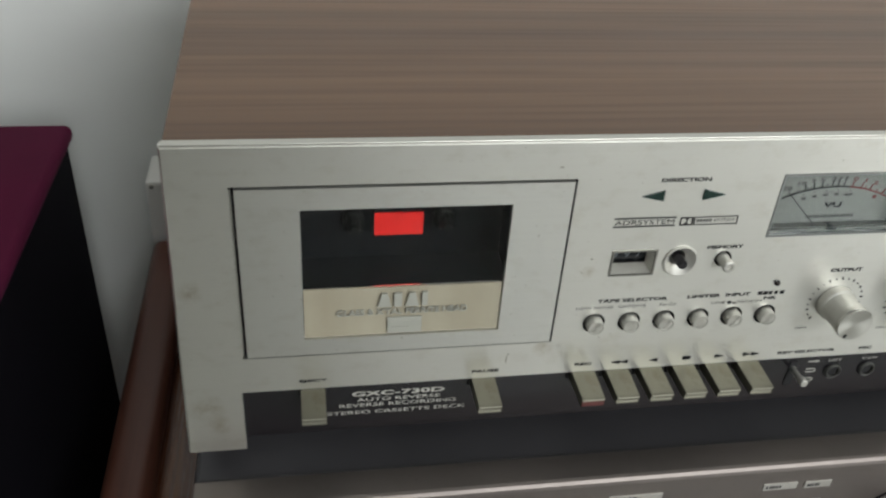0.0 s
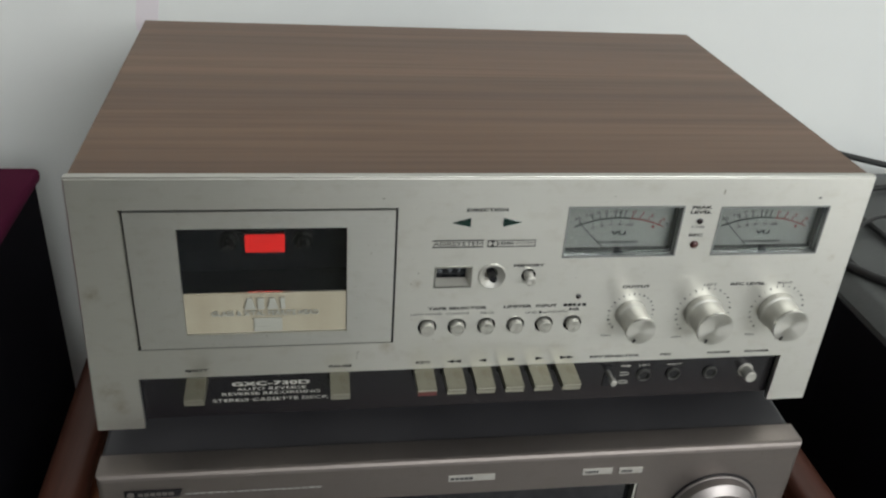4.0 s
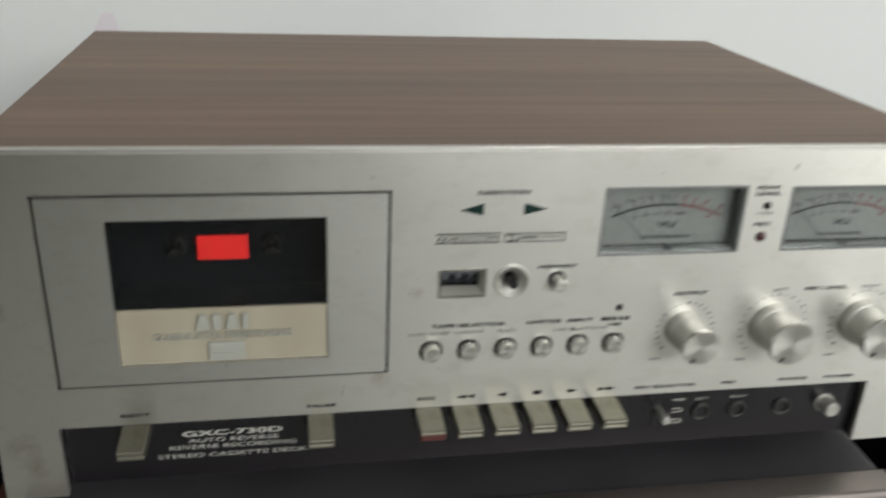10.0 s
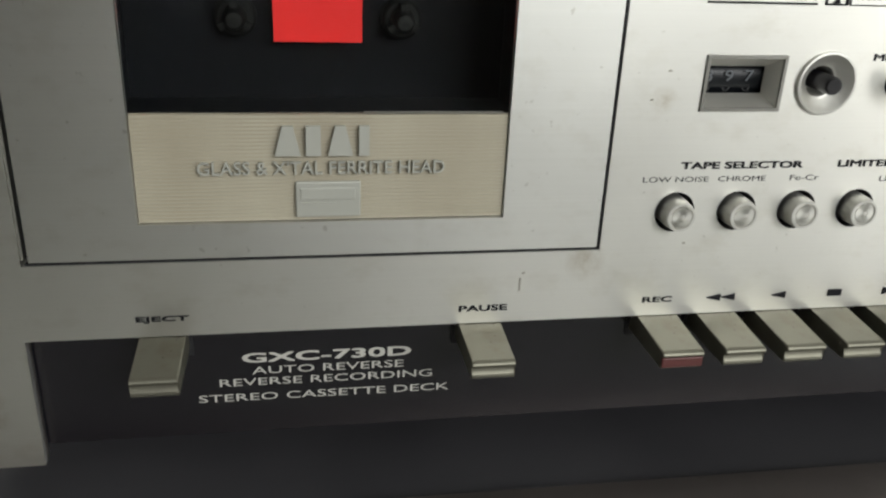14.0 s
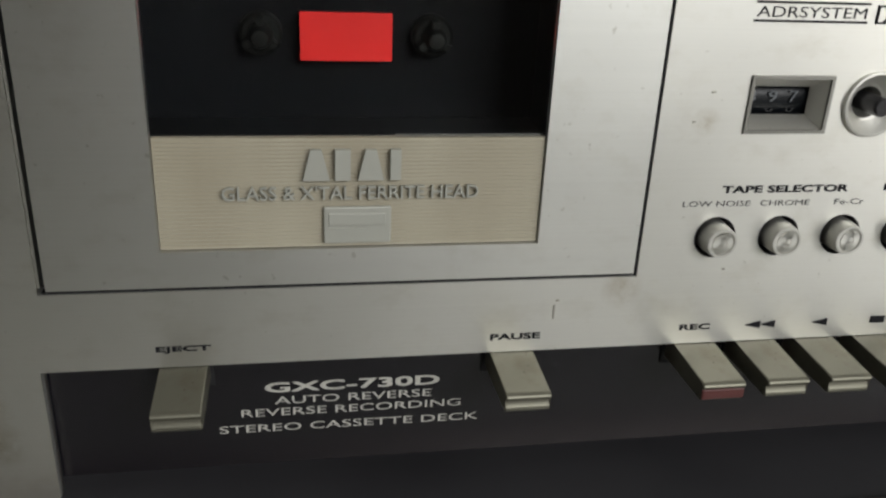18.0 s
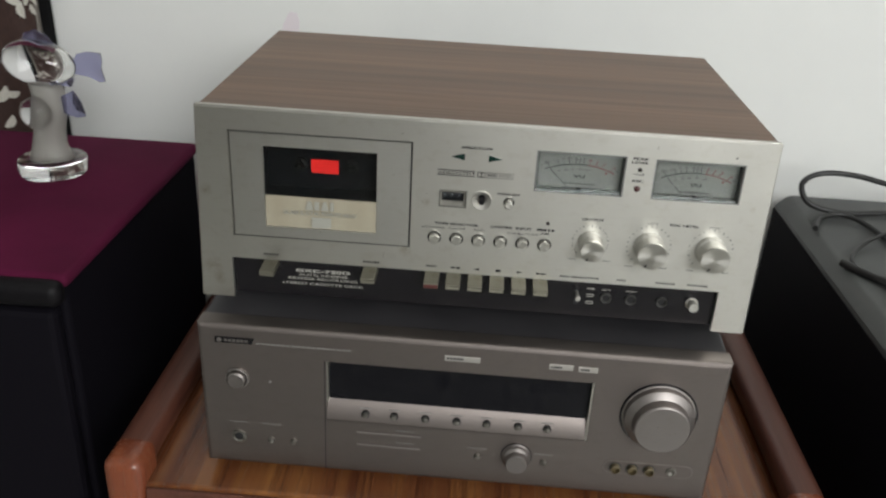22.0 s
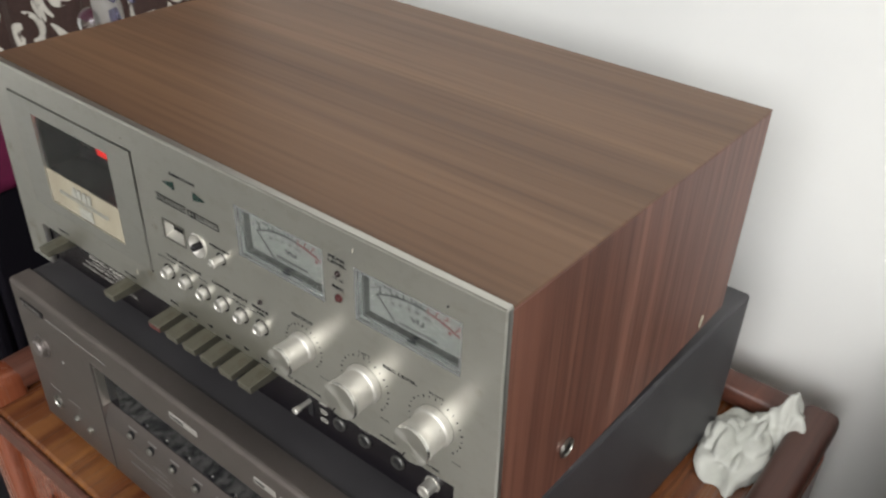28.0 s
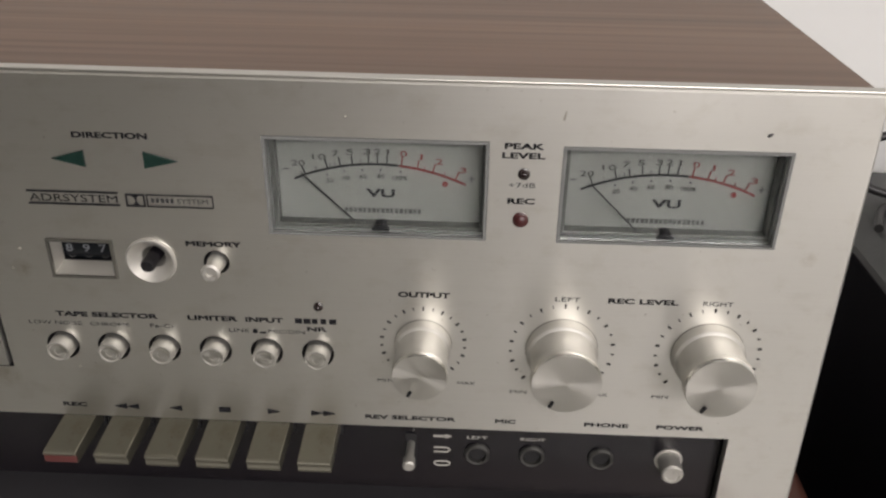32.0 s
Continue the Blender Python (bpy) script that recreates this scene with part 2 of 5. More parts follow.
M_SPK = mat("black_cabinet", (0.0038, 0.0032, 0.0056), 0.75, 0.0, Specular_IOR_Level=0.1)
bump(M_SPK, noise_tex(M_SPK, 700, (1, 1, 1)), 0.3, 0.0006)
M_SPK_TOP = mat("charcoal_vinyl", (0.055, 0.058, 0.058), 0.5)
bump(M_SPK_TOP, noise_tex(M_SPK_TOP, 420, (1, 1, 1)), 0.25, 0.0008)
put(M_SPK_TOP, "Base Color", ramp(M_SPK_TOP, noise_tex(M_SPK_TOP, 12, (1, 1, 1), 6), [(0.3, (0.045, 0.047, 0.047)), (0.7, (0.068, 0.072, 0.070))]))
M_TRIM = mat("black_trim", (0.005, 0.0045, 0.0055), 0.5, 0.0, Specular_IOR_Level=0.15)
M_VELVET = mat("maroon_velvet", (0.105, 0.006, 0.04), 0.9, 0.0, Specular_IOR_Level=0.15, Sheen_Weight=0.04, Sheen_Roughness=0.4)
M_VELVET.node_tree.nodes["Principled BSDF"].inputs["Sheen Tint"].default_value = (0.6, 0.1, 0.35, 1)
bump(M_VELVET, noise_tex(M_VELVET, 900, (1, 1, 1)), 0.3, 0.0006)
put(M_VELVET, "Base Color", ramp(M_VELVET, noise_tex(M_VELVET, 9, (1, 1, 1), 6), [(0.3, (0.058, 0.004, 0.021)), (0.7, (0.086, 0.006, 0.032))]))
M_CABLE = mat("black_cable", (0.012, 0.012, 0.012), 0.45)

M_WALL = mat("white_wall_paint", (0.74, 0.75, 0.73), 0.7)
put(M_WALL, "Base Color", ramp(M_WALL, noise_tex(M_WALL, 2.3, (1, 1, 1), 7, 0.6), [(0.3, (0.70, 0.71, 0.70)), (0.7, (0.77, 0.78, 0.755))]))
bump(M_WALL, noise_tex(M_WALL, 60, (1, 1, 1), 6), 0.08, 0.002)
M_CEIL = mat("ceiling_paint", (0.8, 0.8, 0.78), 0.8)
M_PINK = mat("pink_smear", (0.735, 0.68, 0.71), 0.8)
# unseen wall behind the camera: dark colour stands in for dim reflections
M_WALL_FAR = mat("dim_reflection_wall", (0.075, 0.062, 0.055), 0.7)
put(M_WALL_FAR, "Base Color", ramp(M_WALL_FAR, noise_tex(M_WALL_FAR, 3, (1, 1, 1), 6), [(0.3, (0.15, 0.135, 0.12)), (0.7, (0.19, 0.17, 0.155))]))
M_GREY_WALL = mat("grey_scuff", (0.66, 0.67, 0.66), 0.8)

M_FLOOR = mat("terrazzo", (0.25, 0.25, 0.23), 0.22)
n_, l_, b_ = nodes_of(M_FLOOR)
vor = n_.new("ShaderNodeTexVoronoi")
vor.inputs["Scale"].default_value = 125.0
co_ = n_.new("ShaderNodeTexCoord")
l_.new(co_.outputs["Object"], vor.inputs["Vector"])
sep_ = n_.new("ShaderNodeSeparateColor")
l_.new(vor.outputs["Color"], sep_.inputs[0])
put(M_FLOOR, "Base Color", ramp(M_FLOOR, sep_.outputs[0], [(0.0, (0.035, 0.036, 0.034)), (0.42, (0.07, 0.072, 0.066)), (0.5, (0.30, 0.30, 0.27)), (0.95, (0.66, 0.66, 0.62))]))

M_CURTAIN = mat("brown_curtain", (0.032, 0.014, 0.010), 0.8)
bump(M_CURTAIN, noise_tex(M_CURTAIN, 800, (1, 1, 1)), 0.3, 0.0006)
put(M_CURTAIN, "Base Color", ramp(M_CURTAIN, noise_tex(M_CURTAIN, 260, (3, 3, 0.4), 3), [(0.3, (0.022, 0.009, 0.007)), (0.7, (0.048, 0.022, 0.016))]))
M_MOTIF = mat("cream_motif", (0.40, 0.375, 0.32), 0.75)
put(M_MOTIF, "Base Color", ramp(M_MOTIF, noise_tex(M_MOTIF, 200, (3, 3, 1), 3), [(0.3, (0.44, 0.42, 0.375)), (0.7, (0.58, 0.56, 0.50))]))
M_CURTAIN_EDGE = mat("curtain_lining", (0.006, 0.006, 0.0065), 0.9, 0.0, Specular_IOR_Level=0.1)
M_CURTAIN_STRIP = mat("curtain_tape", (0.20, 0.18, 0.16), 0.8)
M_CLOTH = mat("white_cotton", (0.50, 0.51, 0.46), 0.85)
bump(M_CLOTH, noise_tex(M_CLOTH, 700, (1, 1, 1), 5), 0.2, 0.0006)
put(M_CLOTH, "Base Color", ramp(M_CLOTH, noise_tex(M_CLOTH, 30, (1, 1, 1), 5), [(0.3, (0.42, 0.43, 0.39)), (0.65, (0.52, 0.53, 0.49))]))
M_SOCKET = mat("white_plastic", (0.78, 0.77, 0.74), 0.35)
M_GLASS = mat("crystal", (1, 1, 1), 0.02, 0.0, Transmission_Weight=1.0, IOR=1.5)
M_FROST = mat("frosted_glass", (0.40, 0.39, 0.36), 0.5, 0.0, Transmission_Weight=0.45, IOR=1.45)
M_VIOLET = mat("violet_glass", (0.50, 0.50, 0.72), 0.06, 0.0, Transmission_Weight=0.95, IOR=1.25)
M_CLEAR = mat("window_glass", (0.92, 0.95, 0.94), 0.03, 0.0, Transmission_Weight=1.0, IOR=1.22)
M_SMOKE = mat("smoked_glass", (0.58, 0.58, 0.58), 0.05, 0.0, Transmission_Weight=1.0, IOR=1.3)

# ---- mesh helpers ----
WORLD = {}


def thing(name, place, label, category, group="", kind=""):
    e = new(name)
    e.empty_display_size = 0.02
    e.location = place
    WORLD[e] = Vector(place)
    return tagged(e, label, category, group, kind)


def finish(bm, material, name, smooth=False, angle=35):
    bmesh.ops.recalc_face_normals(bm, faces=bm.faces)
    me = bpy.data.meshes.new(name)
    bm.to_mesh(me)
    bm.free()
    for m in material if isinstance(material, (list, tuple)) else (material,):
        me.materials.append(m)
    if smooth:
        me.shade_smooth()
        me.set_sharp_from_angle(angle=radians(angle))
    return me


def part(name, bm, material, parent, label="", place=(0, 0, 0), smooth=False, angle=35):
    """One mesh object under a thing or a part; the mesh is given round the point place."""
    me = bm if isinstance(bm, bpy.types.Mesh) else finish(bm, material, name, smooth, angle)
    ob = new(name, me)
    WORLD[ob] = Vector(place)
    ob.location = WORLD[ob]
    if parent:
        ob.parent = parent
        ob.matrix_parent_inverse = Matrix.Translation(-WORLD[parent])
    if label:
        ob["label"] = label
    return ob


def box(x0, x1, y0, y1, z0, z1, bevel=0.0, segments=2, bm=None):
    bm2 = bmesh.new()
    bmesh.ops.create_cube(bm2, size=1, matrix=Matrix.LocRotScale(((x0 + x1) / 2, (y0 + y1) / 2, (z0 + z1) / 2), None, (x1 - x0, y1 - y0, z1 - z0)))
    if bevel:
        bmesh.ops.bevel(bm2, geom=bm2.edges[:], offset=bevel, segments=segments, profile=0.5, affect="EDGES")
    if bm is None:
        return bm2
    me = bpy.data.meshes.new("tmp")
    bm2.to_mesh(me)
    bm2.free()
    bm.from_mesh(me)
    bpy.data.meshes.remove(me)
    return bm


def lathe(profile, n=32, axis="y", cx=0.0, cz=0.0, bm=None):
    """A turned body: rows of radius and height along the axis. Radius 0 closes an end."""
    bm = bm or bmesh.new()
    rings = []
    for r, h in profile:
        ring = []
        for i in range(1 if r == 0 else n):
            a = 2 * math.pi * i / n
            u, v = r * math.cos(a), r * math.sin(a)
            ring.append(bm.verts.new((cx + u, h, cz + v) if axis == "y" else (cx + u, cz + v, h)))
        rings.append(ring)
    for a, b in zip(rings, rings[1:]):
        for i in range(n):
            quad = [a[i % len(a)], a[(i + 1) % len(a)], b[(i + 1) % len(b)], b[i % len(b)]]
            quad = list(dict.fromkeys(quad))
            if len(quad) > 2:
                bm.faces.new(quad)
    return bm


def prism(points, y0, y1, bm=None):
    """A flat outline of (x, z) points with a thickness from y0 (front) to y1."""
    bm = bm or bmesh.new()
    front = [bm.verts.new((x, y0, z)) for x, z in points]
    back = [bm.verts.new((x, y1, z)) for x, z in points]
    bm.faces.new(front)
    bm.faces.new(back[::-1])
    for i in range(len(points)):
        j = (i + 1) % len(points)
        bm.faces.new((front[i], back[i], back[j], front[j]))
    return bm


def ribbon(points, widths, y0, y1, bm=None):
    """A flat band along (x, z) points, its width given point by point."""
    bm = bm or bmesh.new()
    rows = []
    for i, (x, z) in enumerate(points):
        (xa, za), (xb, zb) = points[max(i - 1, 0)], points[min(i + 1, len(points) - 1)]
        d = math.hypot(xb - xa, zb - za) or 1.0
        nx, nz, w = -(zb - za) / d, (xb - xa) / d, (widths[i] if isinstance(widths, (list, tuple)) else widths) / 2
        rows.append([bm.verts.new(p) for p in ((x + nx * w, y0, z + nz * w), (x - nx * w, y0, z - nz * w), (x - nx * w, y1, z - nz * w), (x + nx * w, y1, z + nz * w))])
    for a, b in zip(rows, rows[1:]):
        for i in range(4):
            bm.faces.new((a[i], a[(i + 1) % 4], b[(i + 1) % 4], b[i]))
    bm.faces.new(rows[0])
    bm.faces.new(rows[-1][::-1])
    return bm


def sheet_with_holes(outer, holes, y0, y1):
    """A plate between y0 and y1 with the outline outer and openings through it."""
    bm = bmesh.new()
    edges = []
    for loop in (outer, *holes):
        vs = [bm.verts.new((x, y0, z)) for x, z in loop]
        edges += [bm.edges.new((vs[i], vs[(i + 1) % len(vs)])) for i in range(len(vs))]
    bmesh.ops.triangle_fill(bm, use_beauty=True, use_dissolve=False, edges=edges)
    faces = bm.faces[:]
    out = bmesh.ops.extrude_face_region(bm, geom=faces)
    bmesh.ops.translate(bm, verts=[g for g in out["geom"] if isinstance(g, bmesh.types.BMVert)], vec=(0, y1 - y0, 0))
    return bm


def rect(x0, x1, z0, z1):
    return [(x0, z0), (x1, z0), (x1, z1), (x0, z1)]


def circle(x, z, r, n=28):
    return [(x + r * math.cos(2 * math.pi * i / n), z + r * math.sin(2 * math.pi * i / n)) for i in range(n)]


def tube(points, r, name, material, parent=None, n=8, label=""):
    """A round cable along a smooth line."""
    pts = [Vector(p) for p in points]
    fine = []
    for i in range(len(pts) - 1):
        p0, p1, p2, p3 = pts[max(i - 1, 0)], pts[i], pts[i + 1], pts[min(i + 2, len(pts) - 1)]
        for k in range(7):
            t = k / 7
            fine.append(0.5 * (2 * p1 + (p2 - p0) * t + (2 * p0 - 5 * p1 + 4 * p2 - p3) * t * t + (3 * p1 - p0 - 3 * p2 + p3) * t**3))
    fine.append(pts[-1])
    bm, rows = bmesh.new(), []
    for i, p in enumerate(fine):
        d = (fine[min(i + 1, len(fine) - 1)] - fine[max(i - 1, 0)]).normalized()
        side = d.cross(Vector((0, 0, 1)))
        side = side.normalized() if side.length > 1e-4 else Vector((1, 0, 0))
        up = side.cross(d)
        rows.append([bm.verts.new(p + r * (side * math.cos(a) + up * math.sin(a))) for a in (2 * math.pi * k / n for k in range(n))])
    for a, b in zip(rows, rows[1:]):
        for k in range(n):
            bm.faces.new((a[k], a[(k + 1) % n], b[(k + 1) % n], b[k]))
    bm.faces.new(rows[0])
    bm.faces.new(rows[-1][::-1])
    return part(name, bm, material, parent, label, smooth=True, angle=60)


def text_mesh(body, x0, x1, z, h, material, y=0.00003, bold=0.02, deep=0.00012, name="lettering"):
    """Letters that fill the width x0 to x1 on the baseline z, h high, on the plane y."""
    cu = bpy.data.curves.new("tmp", "FONT")
    cu.body, cu.resolution_u = body, 3
    ob = bpy.data.objects.new("tmp", cu)
    me = bpy.data.meshes.new_from_object(ob)
    bpy.data.objects.remove(ob)
    bpy.data.curves.remove(cu)
    co = np.zeros(len(me.vertices) * 3)
    me.vertices.foreach_get("co", co)
    co = co.reshape(-1, 3)
    lo, hi = co.min(0), co.max(0)
    lo[1] = min(lo[1], -bold)
    hi[1] = max(hi[1], 0.68 + bold) if any(c.isupper() or c.isdigit() for c in body) else hi[1]
    out = np.zeros_like(co)
    out[:, 0] = x0 + (co[:, 0] - lo[0]) / (hi[0] - lo[0]) * (x1 - x0)
    out[:, 1] = y
    out[:, 2] = z + (co[:, 1] - lo[1]) / (hi[1] - lo[1]) * h
    me.vertices.foreach_set("co", out.ravel())
    bm = bmesh.new()
    bm.from_mesh(me)
    bpy.data.meshes.remove(me)
    ext = bmesh.ops.extrude_face_region(bm, geom=bm.faces[:])
    bmesh.ops.translate(bm, verts=[g for g in ext["geom"] if isinstance(g, bmesh.types.BMVert)], vec=(0, -deep, 0))
    if bold > 0.008:
        # heavier strokes: the same letters set again a hair beside and in front
        me = bpy.data.meshes.new("tmp")
        bm.to_mesh(me)
        for k, (sx, sz) in enumerate(((1, 0.5), (-1, -0.5), (1, -0.5), (-1, 0.5))):
            old = len(bm.verts)
            bm.from_mesh(me)
            bm.verts.ensure_lookup_table()
            bmesh.ops.translate(bm, verts=bm.verts[old:], vec=(sx * bold * h * 1.9, -0.000012 * (k + 1), sz * bold * h * 1.7))
        bpy.data.meshes.remove(me)
    return finish(bm, material, name)


def letter(body, x0, x1, z, h, material, parent, y=0.00003, bold=0.012, deep=0.00012):
    """Lettering in millimetres on a front."""
    return part("lettering", text_mesh(body, x0 / 1000, x1 / 1000, z / 1000, h / 1000, material, y, bold, deep), material, parent)


def bars(x0, x1, z, h, material, parent, y=0.0, n=6, seed=1, name="lettering"):
    """Unreadable small print as a row of short bars, in millimetres."""
    rng = random.Random(seed)
    bm = bmesh.new()
    step = (x1 - x0) / n
    for i in range(n):
        a = x0 + i * step
        box(a / 1000, (a + step * rng.uniform(0.62, 0.85)) / 1000, y - 0.0001, y + 0.0001, z / 1000, (z + h) / 1000, bm=bm)
    return part(name, bm, material, parent)

# ---- room ----
WALL_Y = 0.472
X0, X1, Y0, Z1 = -2.3, 3.4, -2.75, 2.75


def setting(name, bm, material, label):
    return tagged(part(name, bm, material, None, label), kind="structure")


setting("floor", box(X0 - 0.1, X1 + 0.1, Y0 - 0.1, WALL_Y + 0.1, -0.1, 0.0), M_FLOOR, "polished speckled grey terrazzo floor")
setting("ceiling", box(X0 - 0.1, X1 + 0.1, Y0 - 0.1, WALL_Y + 0.1, Z1, Z1 + 0.1), M_CEIL, "plain white ceiling")
wall_n = setting("wall_north", box(X0 - 0.1, X1 + 0.1, WALL_Y, WALL_Y + 0.12, 0, Z1), M_WALL, "white painted wall with faint scuffs and a pink smear")
setting("wall_west", box(X0 - 0.12, X0, Y0, WALL_Y, 0, Z1), M_WALL, "plain white painted side wall")
setting("wall_east", box(X1, X1 + 0.12, Y0, WALL_Y, 0, Z1), M_WALL, "plain white painted side wall")
# unseen wall, kept dark so the metal panel mirrors less light
setting("wall_south", sheet_with_holes(rect(X0 - 0.1, X1 + 0.1, 0, Z1), [rect(0.18, 2.02, 1.60, 2.64), rect(2.10, 3.14, 0.02, 2.02)], Y0 - 0.12, Y0), M_WALL_FAR, "unseen plain wall, coloured dark to dim reflections, with a window and an added doorway opening")

# pink smear and small scuffs on the wall


def smear(name, cx, cz, w, h, material, seed):
    r = random.Random(seed)
    pts = [(cx + w / 2 * math.cos(a) * r.uniform(0.75, 1.1) + 0.18 * w * math.sin(a), cz + h / 2 * math.sin(a) * r.uniform(0.8, 1.1)) for a in (2 * math.pi * i / 18 for i in range(18))]
    return part(name, prism(pts, WALL_Y - 0.0006, WALL_Y - 0.0001), material, wall_n)


smear("pink_smear", -0.2500, 0.862, 0.024, 0.060, M_PINK, 3)
for sx, sz, sw in ((0.33, 0.79, 0.004), (0.338, 0.789, 0.003)):
    smear("scuff", sx, sz, sw, sw * 0.7, M_GREY_WALL, int(sx * 100))

# ---- wall socket ----
sock = thing("wall_socket", (-0.29, WALL_Y, 0.63), "white plastic power socket box on the wall behind the table", "socket")
part("box", box(-0.303, -0.219, WALL_Y - 0.055, WALL_Y - 0.001, 0.584, 0.661, 0.003), M_SOCKET, sock)
for hx, hz in ((-0.270, 0.611), (-0.262, 0.623), (-0.254, 0.611), (-0.270, 0.638)):
    part("hole", lathe([(0.0025, WALL_Y - 0.0553), (0.0025, WALL_Y - 0.0563), (0, WALL_Y - 0.0563)], 12, "y", hx, hz), M_HOLE, sock)
for hx in (-0.297, -0.225):
    part("screw", lathe([(0.0022, WALL_Y - 0.0552), (0.0018, WALL_Y - 0.0566), (0, WALL_Y - 0.0566)], 12, "y", hx, 0.656), M_RING, sock)

# ---- curtain ----
CUR_Y = 0.423


def fold(x):
    deep = CUR_Y + 0.014 * math.sin(2 * math.pi * x / 0.13) + 0.003 * math.sin(2 * math.pi * x / 0.047 + 1.0)
    k = min(max((x + 0.625) / 0.05, 0.0), 1.0)
    k = k * k * (3 - 2 * k)
    return deep * (1 - k) + 0.449 * k


def curtain_panel():
    bm = bmesh.new()
    xs = [-2.0 + 0.006 * i for i in range(240)]
    rows = [[bm.verts.new((x, fold(x), z)) for x in xs] for z in (0.03, 0.35, 0.7, 0.9, 1.2, 1.7, 2.25)]
    for a, b in zip(rows, rows[1:]):
        for i in range(len(xs) - 1):
            bm.faces.new((a[i], a[i + 1], b[i + 1], b[i]))
    return bm


def swirl_strip(cx, cz, size, turns, rot, hand, width):
    pts, ws = [], []
    for i in range(26):
        t = i / 25
        a = rot + hand * turns * 2 * math.pi * t
        r = size * (1 - 0.86 * t)
        pts.append((cx + r * math.cos(a), cz + r * math.sin(a)))
        ws.append(width * (0.35 + 1.2 * math.sin(math.pi * min(t * 1.15, 1)) * (1 - 0.3 * t)) + 0.0006)
    return pts, ws


def leaf_strip(cx, cz, length, rot, width, bend):
    pts, ws = [], []
    for i in range(11):
        t = i / 10
        a = rot + bend * (t - 0.5)
        pts.append((cx + length * t * math.cos(a), cz + length * t * math.sin(a)))
        ws.append(width * math.sin(math.pi * min(max(t, 0.03), 0.97)) ** 0.7)
    return pts, ws


curtain = thing("curtain", (-1.28, CUR_Y, 0.03), "dark brown curtain with a cream scroll pattern", "curtain")
cloth_ob = part("fabric", curtain_panel(), M_CURTAIN, curtain, smooth=True, angle=80)
sol = cloth_ob.modifiers.new("thick", "SOLIDIFY")
sol.thickness, sol.offset = 0.0016, 1.0
edge_bm = bmesh.new()
rows_ = [[edge_bm.verts.new((x + 0.018 * (z - 0.9) * -0.6, y, z)) for x, y in ((-0.5625, 0.462), (-0.5620, 0.452), (-0.5520, 0.454), (-0.5515, 0.464))] for z in (0.03, 0.5, 0.9, 1.4, 2.25)]
for a_, b_2 in zip(rows_, rows_[1:]):
    for i in range(4):
        edge_bm.faces.new((a_[i], a_[(i + 1) % 4], b_2[(i + 1) % 4], b_2[i]))
edge_bm.faces.new(rows_[0])
edge_bm.faces.new(rows_[-1][::-1])
strip_bm = bmesh.new()
rows_ = [[strip_bm.verts.new((x + 0.018 * (z - 0.9) * -0.6, y, z)) for x, y in ((-0.5675, 0.458), (-0.5675, 0.449), (-0.5632, 0.448), (-0.5632, 0.458))] for z in (0.03, 0.5, 0.9, 1.4, 2.25)]
for a_, b_2 in zip(rows_, rows_[1:]):
    for i in range(4):
        strip_bm.faces.new((a_[i], a_[(i + 1) % 4], b_2[(i + 1) % 4], b_2[i]))
strip_bm.faces.new(rows_[0])
strip_bm.faces.new(rows_[-1][::-1])
part("hem_tape", strip_bm, M_CURTAIN_STRIP, curtain, "pale grey tape along the hem")
part("hem", edge_bm, M_CURTAIN_EDGE, curtain, "black hem along the curtain's side")
part("rod", lathe([(0, -2.1), (0.012, -2.1), (0.012, -0.5), (0, -0.5)], 16, "y"), M_RING, None).matrix_world = Matrix.Translation((0, 0.428, 2.26)) @ Matrix.Rotation(radians(-90), 4, "Z")
bpy.data.objects["rod"].name = "curtain_rod"
tagged(bpy.data.objects["curtain_rod"], "thin metal curtain rod above the curtain", "curtain rod")


def motif(strips):
    bm = bmesh.new()
    for pts, ws in strips:
        vs = []
        for i, (x, z) in enumerate(pts):
            (xa, za), (xb, zb) = pts[max(i - 1, 0)], pts[min(i + 1, len(pts) - 1)]
            d = math.hypot(xb - xa, zb - za) or 1
            nx, nz = -(zb - za) / d * ws[i] / 2, (xb - xa) / d * ws[i] / 2
            vs.append([bm.verts.new((px, fold(px - 0.0) - 0.0022, pz)) for px, pz in ((x + nx, z + nz), (x, z), (x - nx, z - nz))])
        for a, b in zip(vs, vs[1:]):
            for k in (0, 1):
                bm.faces.new((a[k], a[k + 1], b[k + 1], b[k]))
    return bm


rng = random.Random(11)
col = 0
cx = -0.985
while cx > -1.75:
    cz = 0.30 + (0.09 if col % 2 else 0.0)
    while cz < 1.18:
        hand = 1 if (col + int(cz * 6)) % 2 else -1
        strips = []
        # a rosette of curled petals
        for k in range(8):
            a = k * math.pi / 4
            part("petal_motif", motif([leaf_strip(cx + 0.016 * math.cos(a), cz + 0.016 * math.sin(a), 0.034, a + hand * 0.75, 0.017, 1.1 * hand)]), M_MOTIF, curtain)
        strips.append(swirl_strip(cx, cz, 0.013, 1.1, rng.uniform(0, 6.28), hand, 0.008))
        # large scrolls round it
        for k in range(4):
            a = 0.6 + k * math.pi / 2 + rng.uniform(-0.15, 0.15)
            strips.append(swirl_strip(cx + 0.075 * math.cos(a), cz + 0.078 * math.sin(a), 0.034, 1.25, a + 2.2 * hand, hand * (-1) ** k, 0.016))
            strips.append(leaf_strip(cx + 0.05 * math.cos(a + 0.75), cz + 0.052 * math.sin(a + 0.75), 0.045, a + 0.75 + hand * 0.3, 0.014, 0.8 * hand))
        for one in strips:
            part("scroll_motif", motif([one]), M_MOTIF, curtain)
        cz += 0.185
    cx -= 0.25
    col += 1
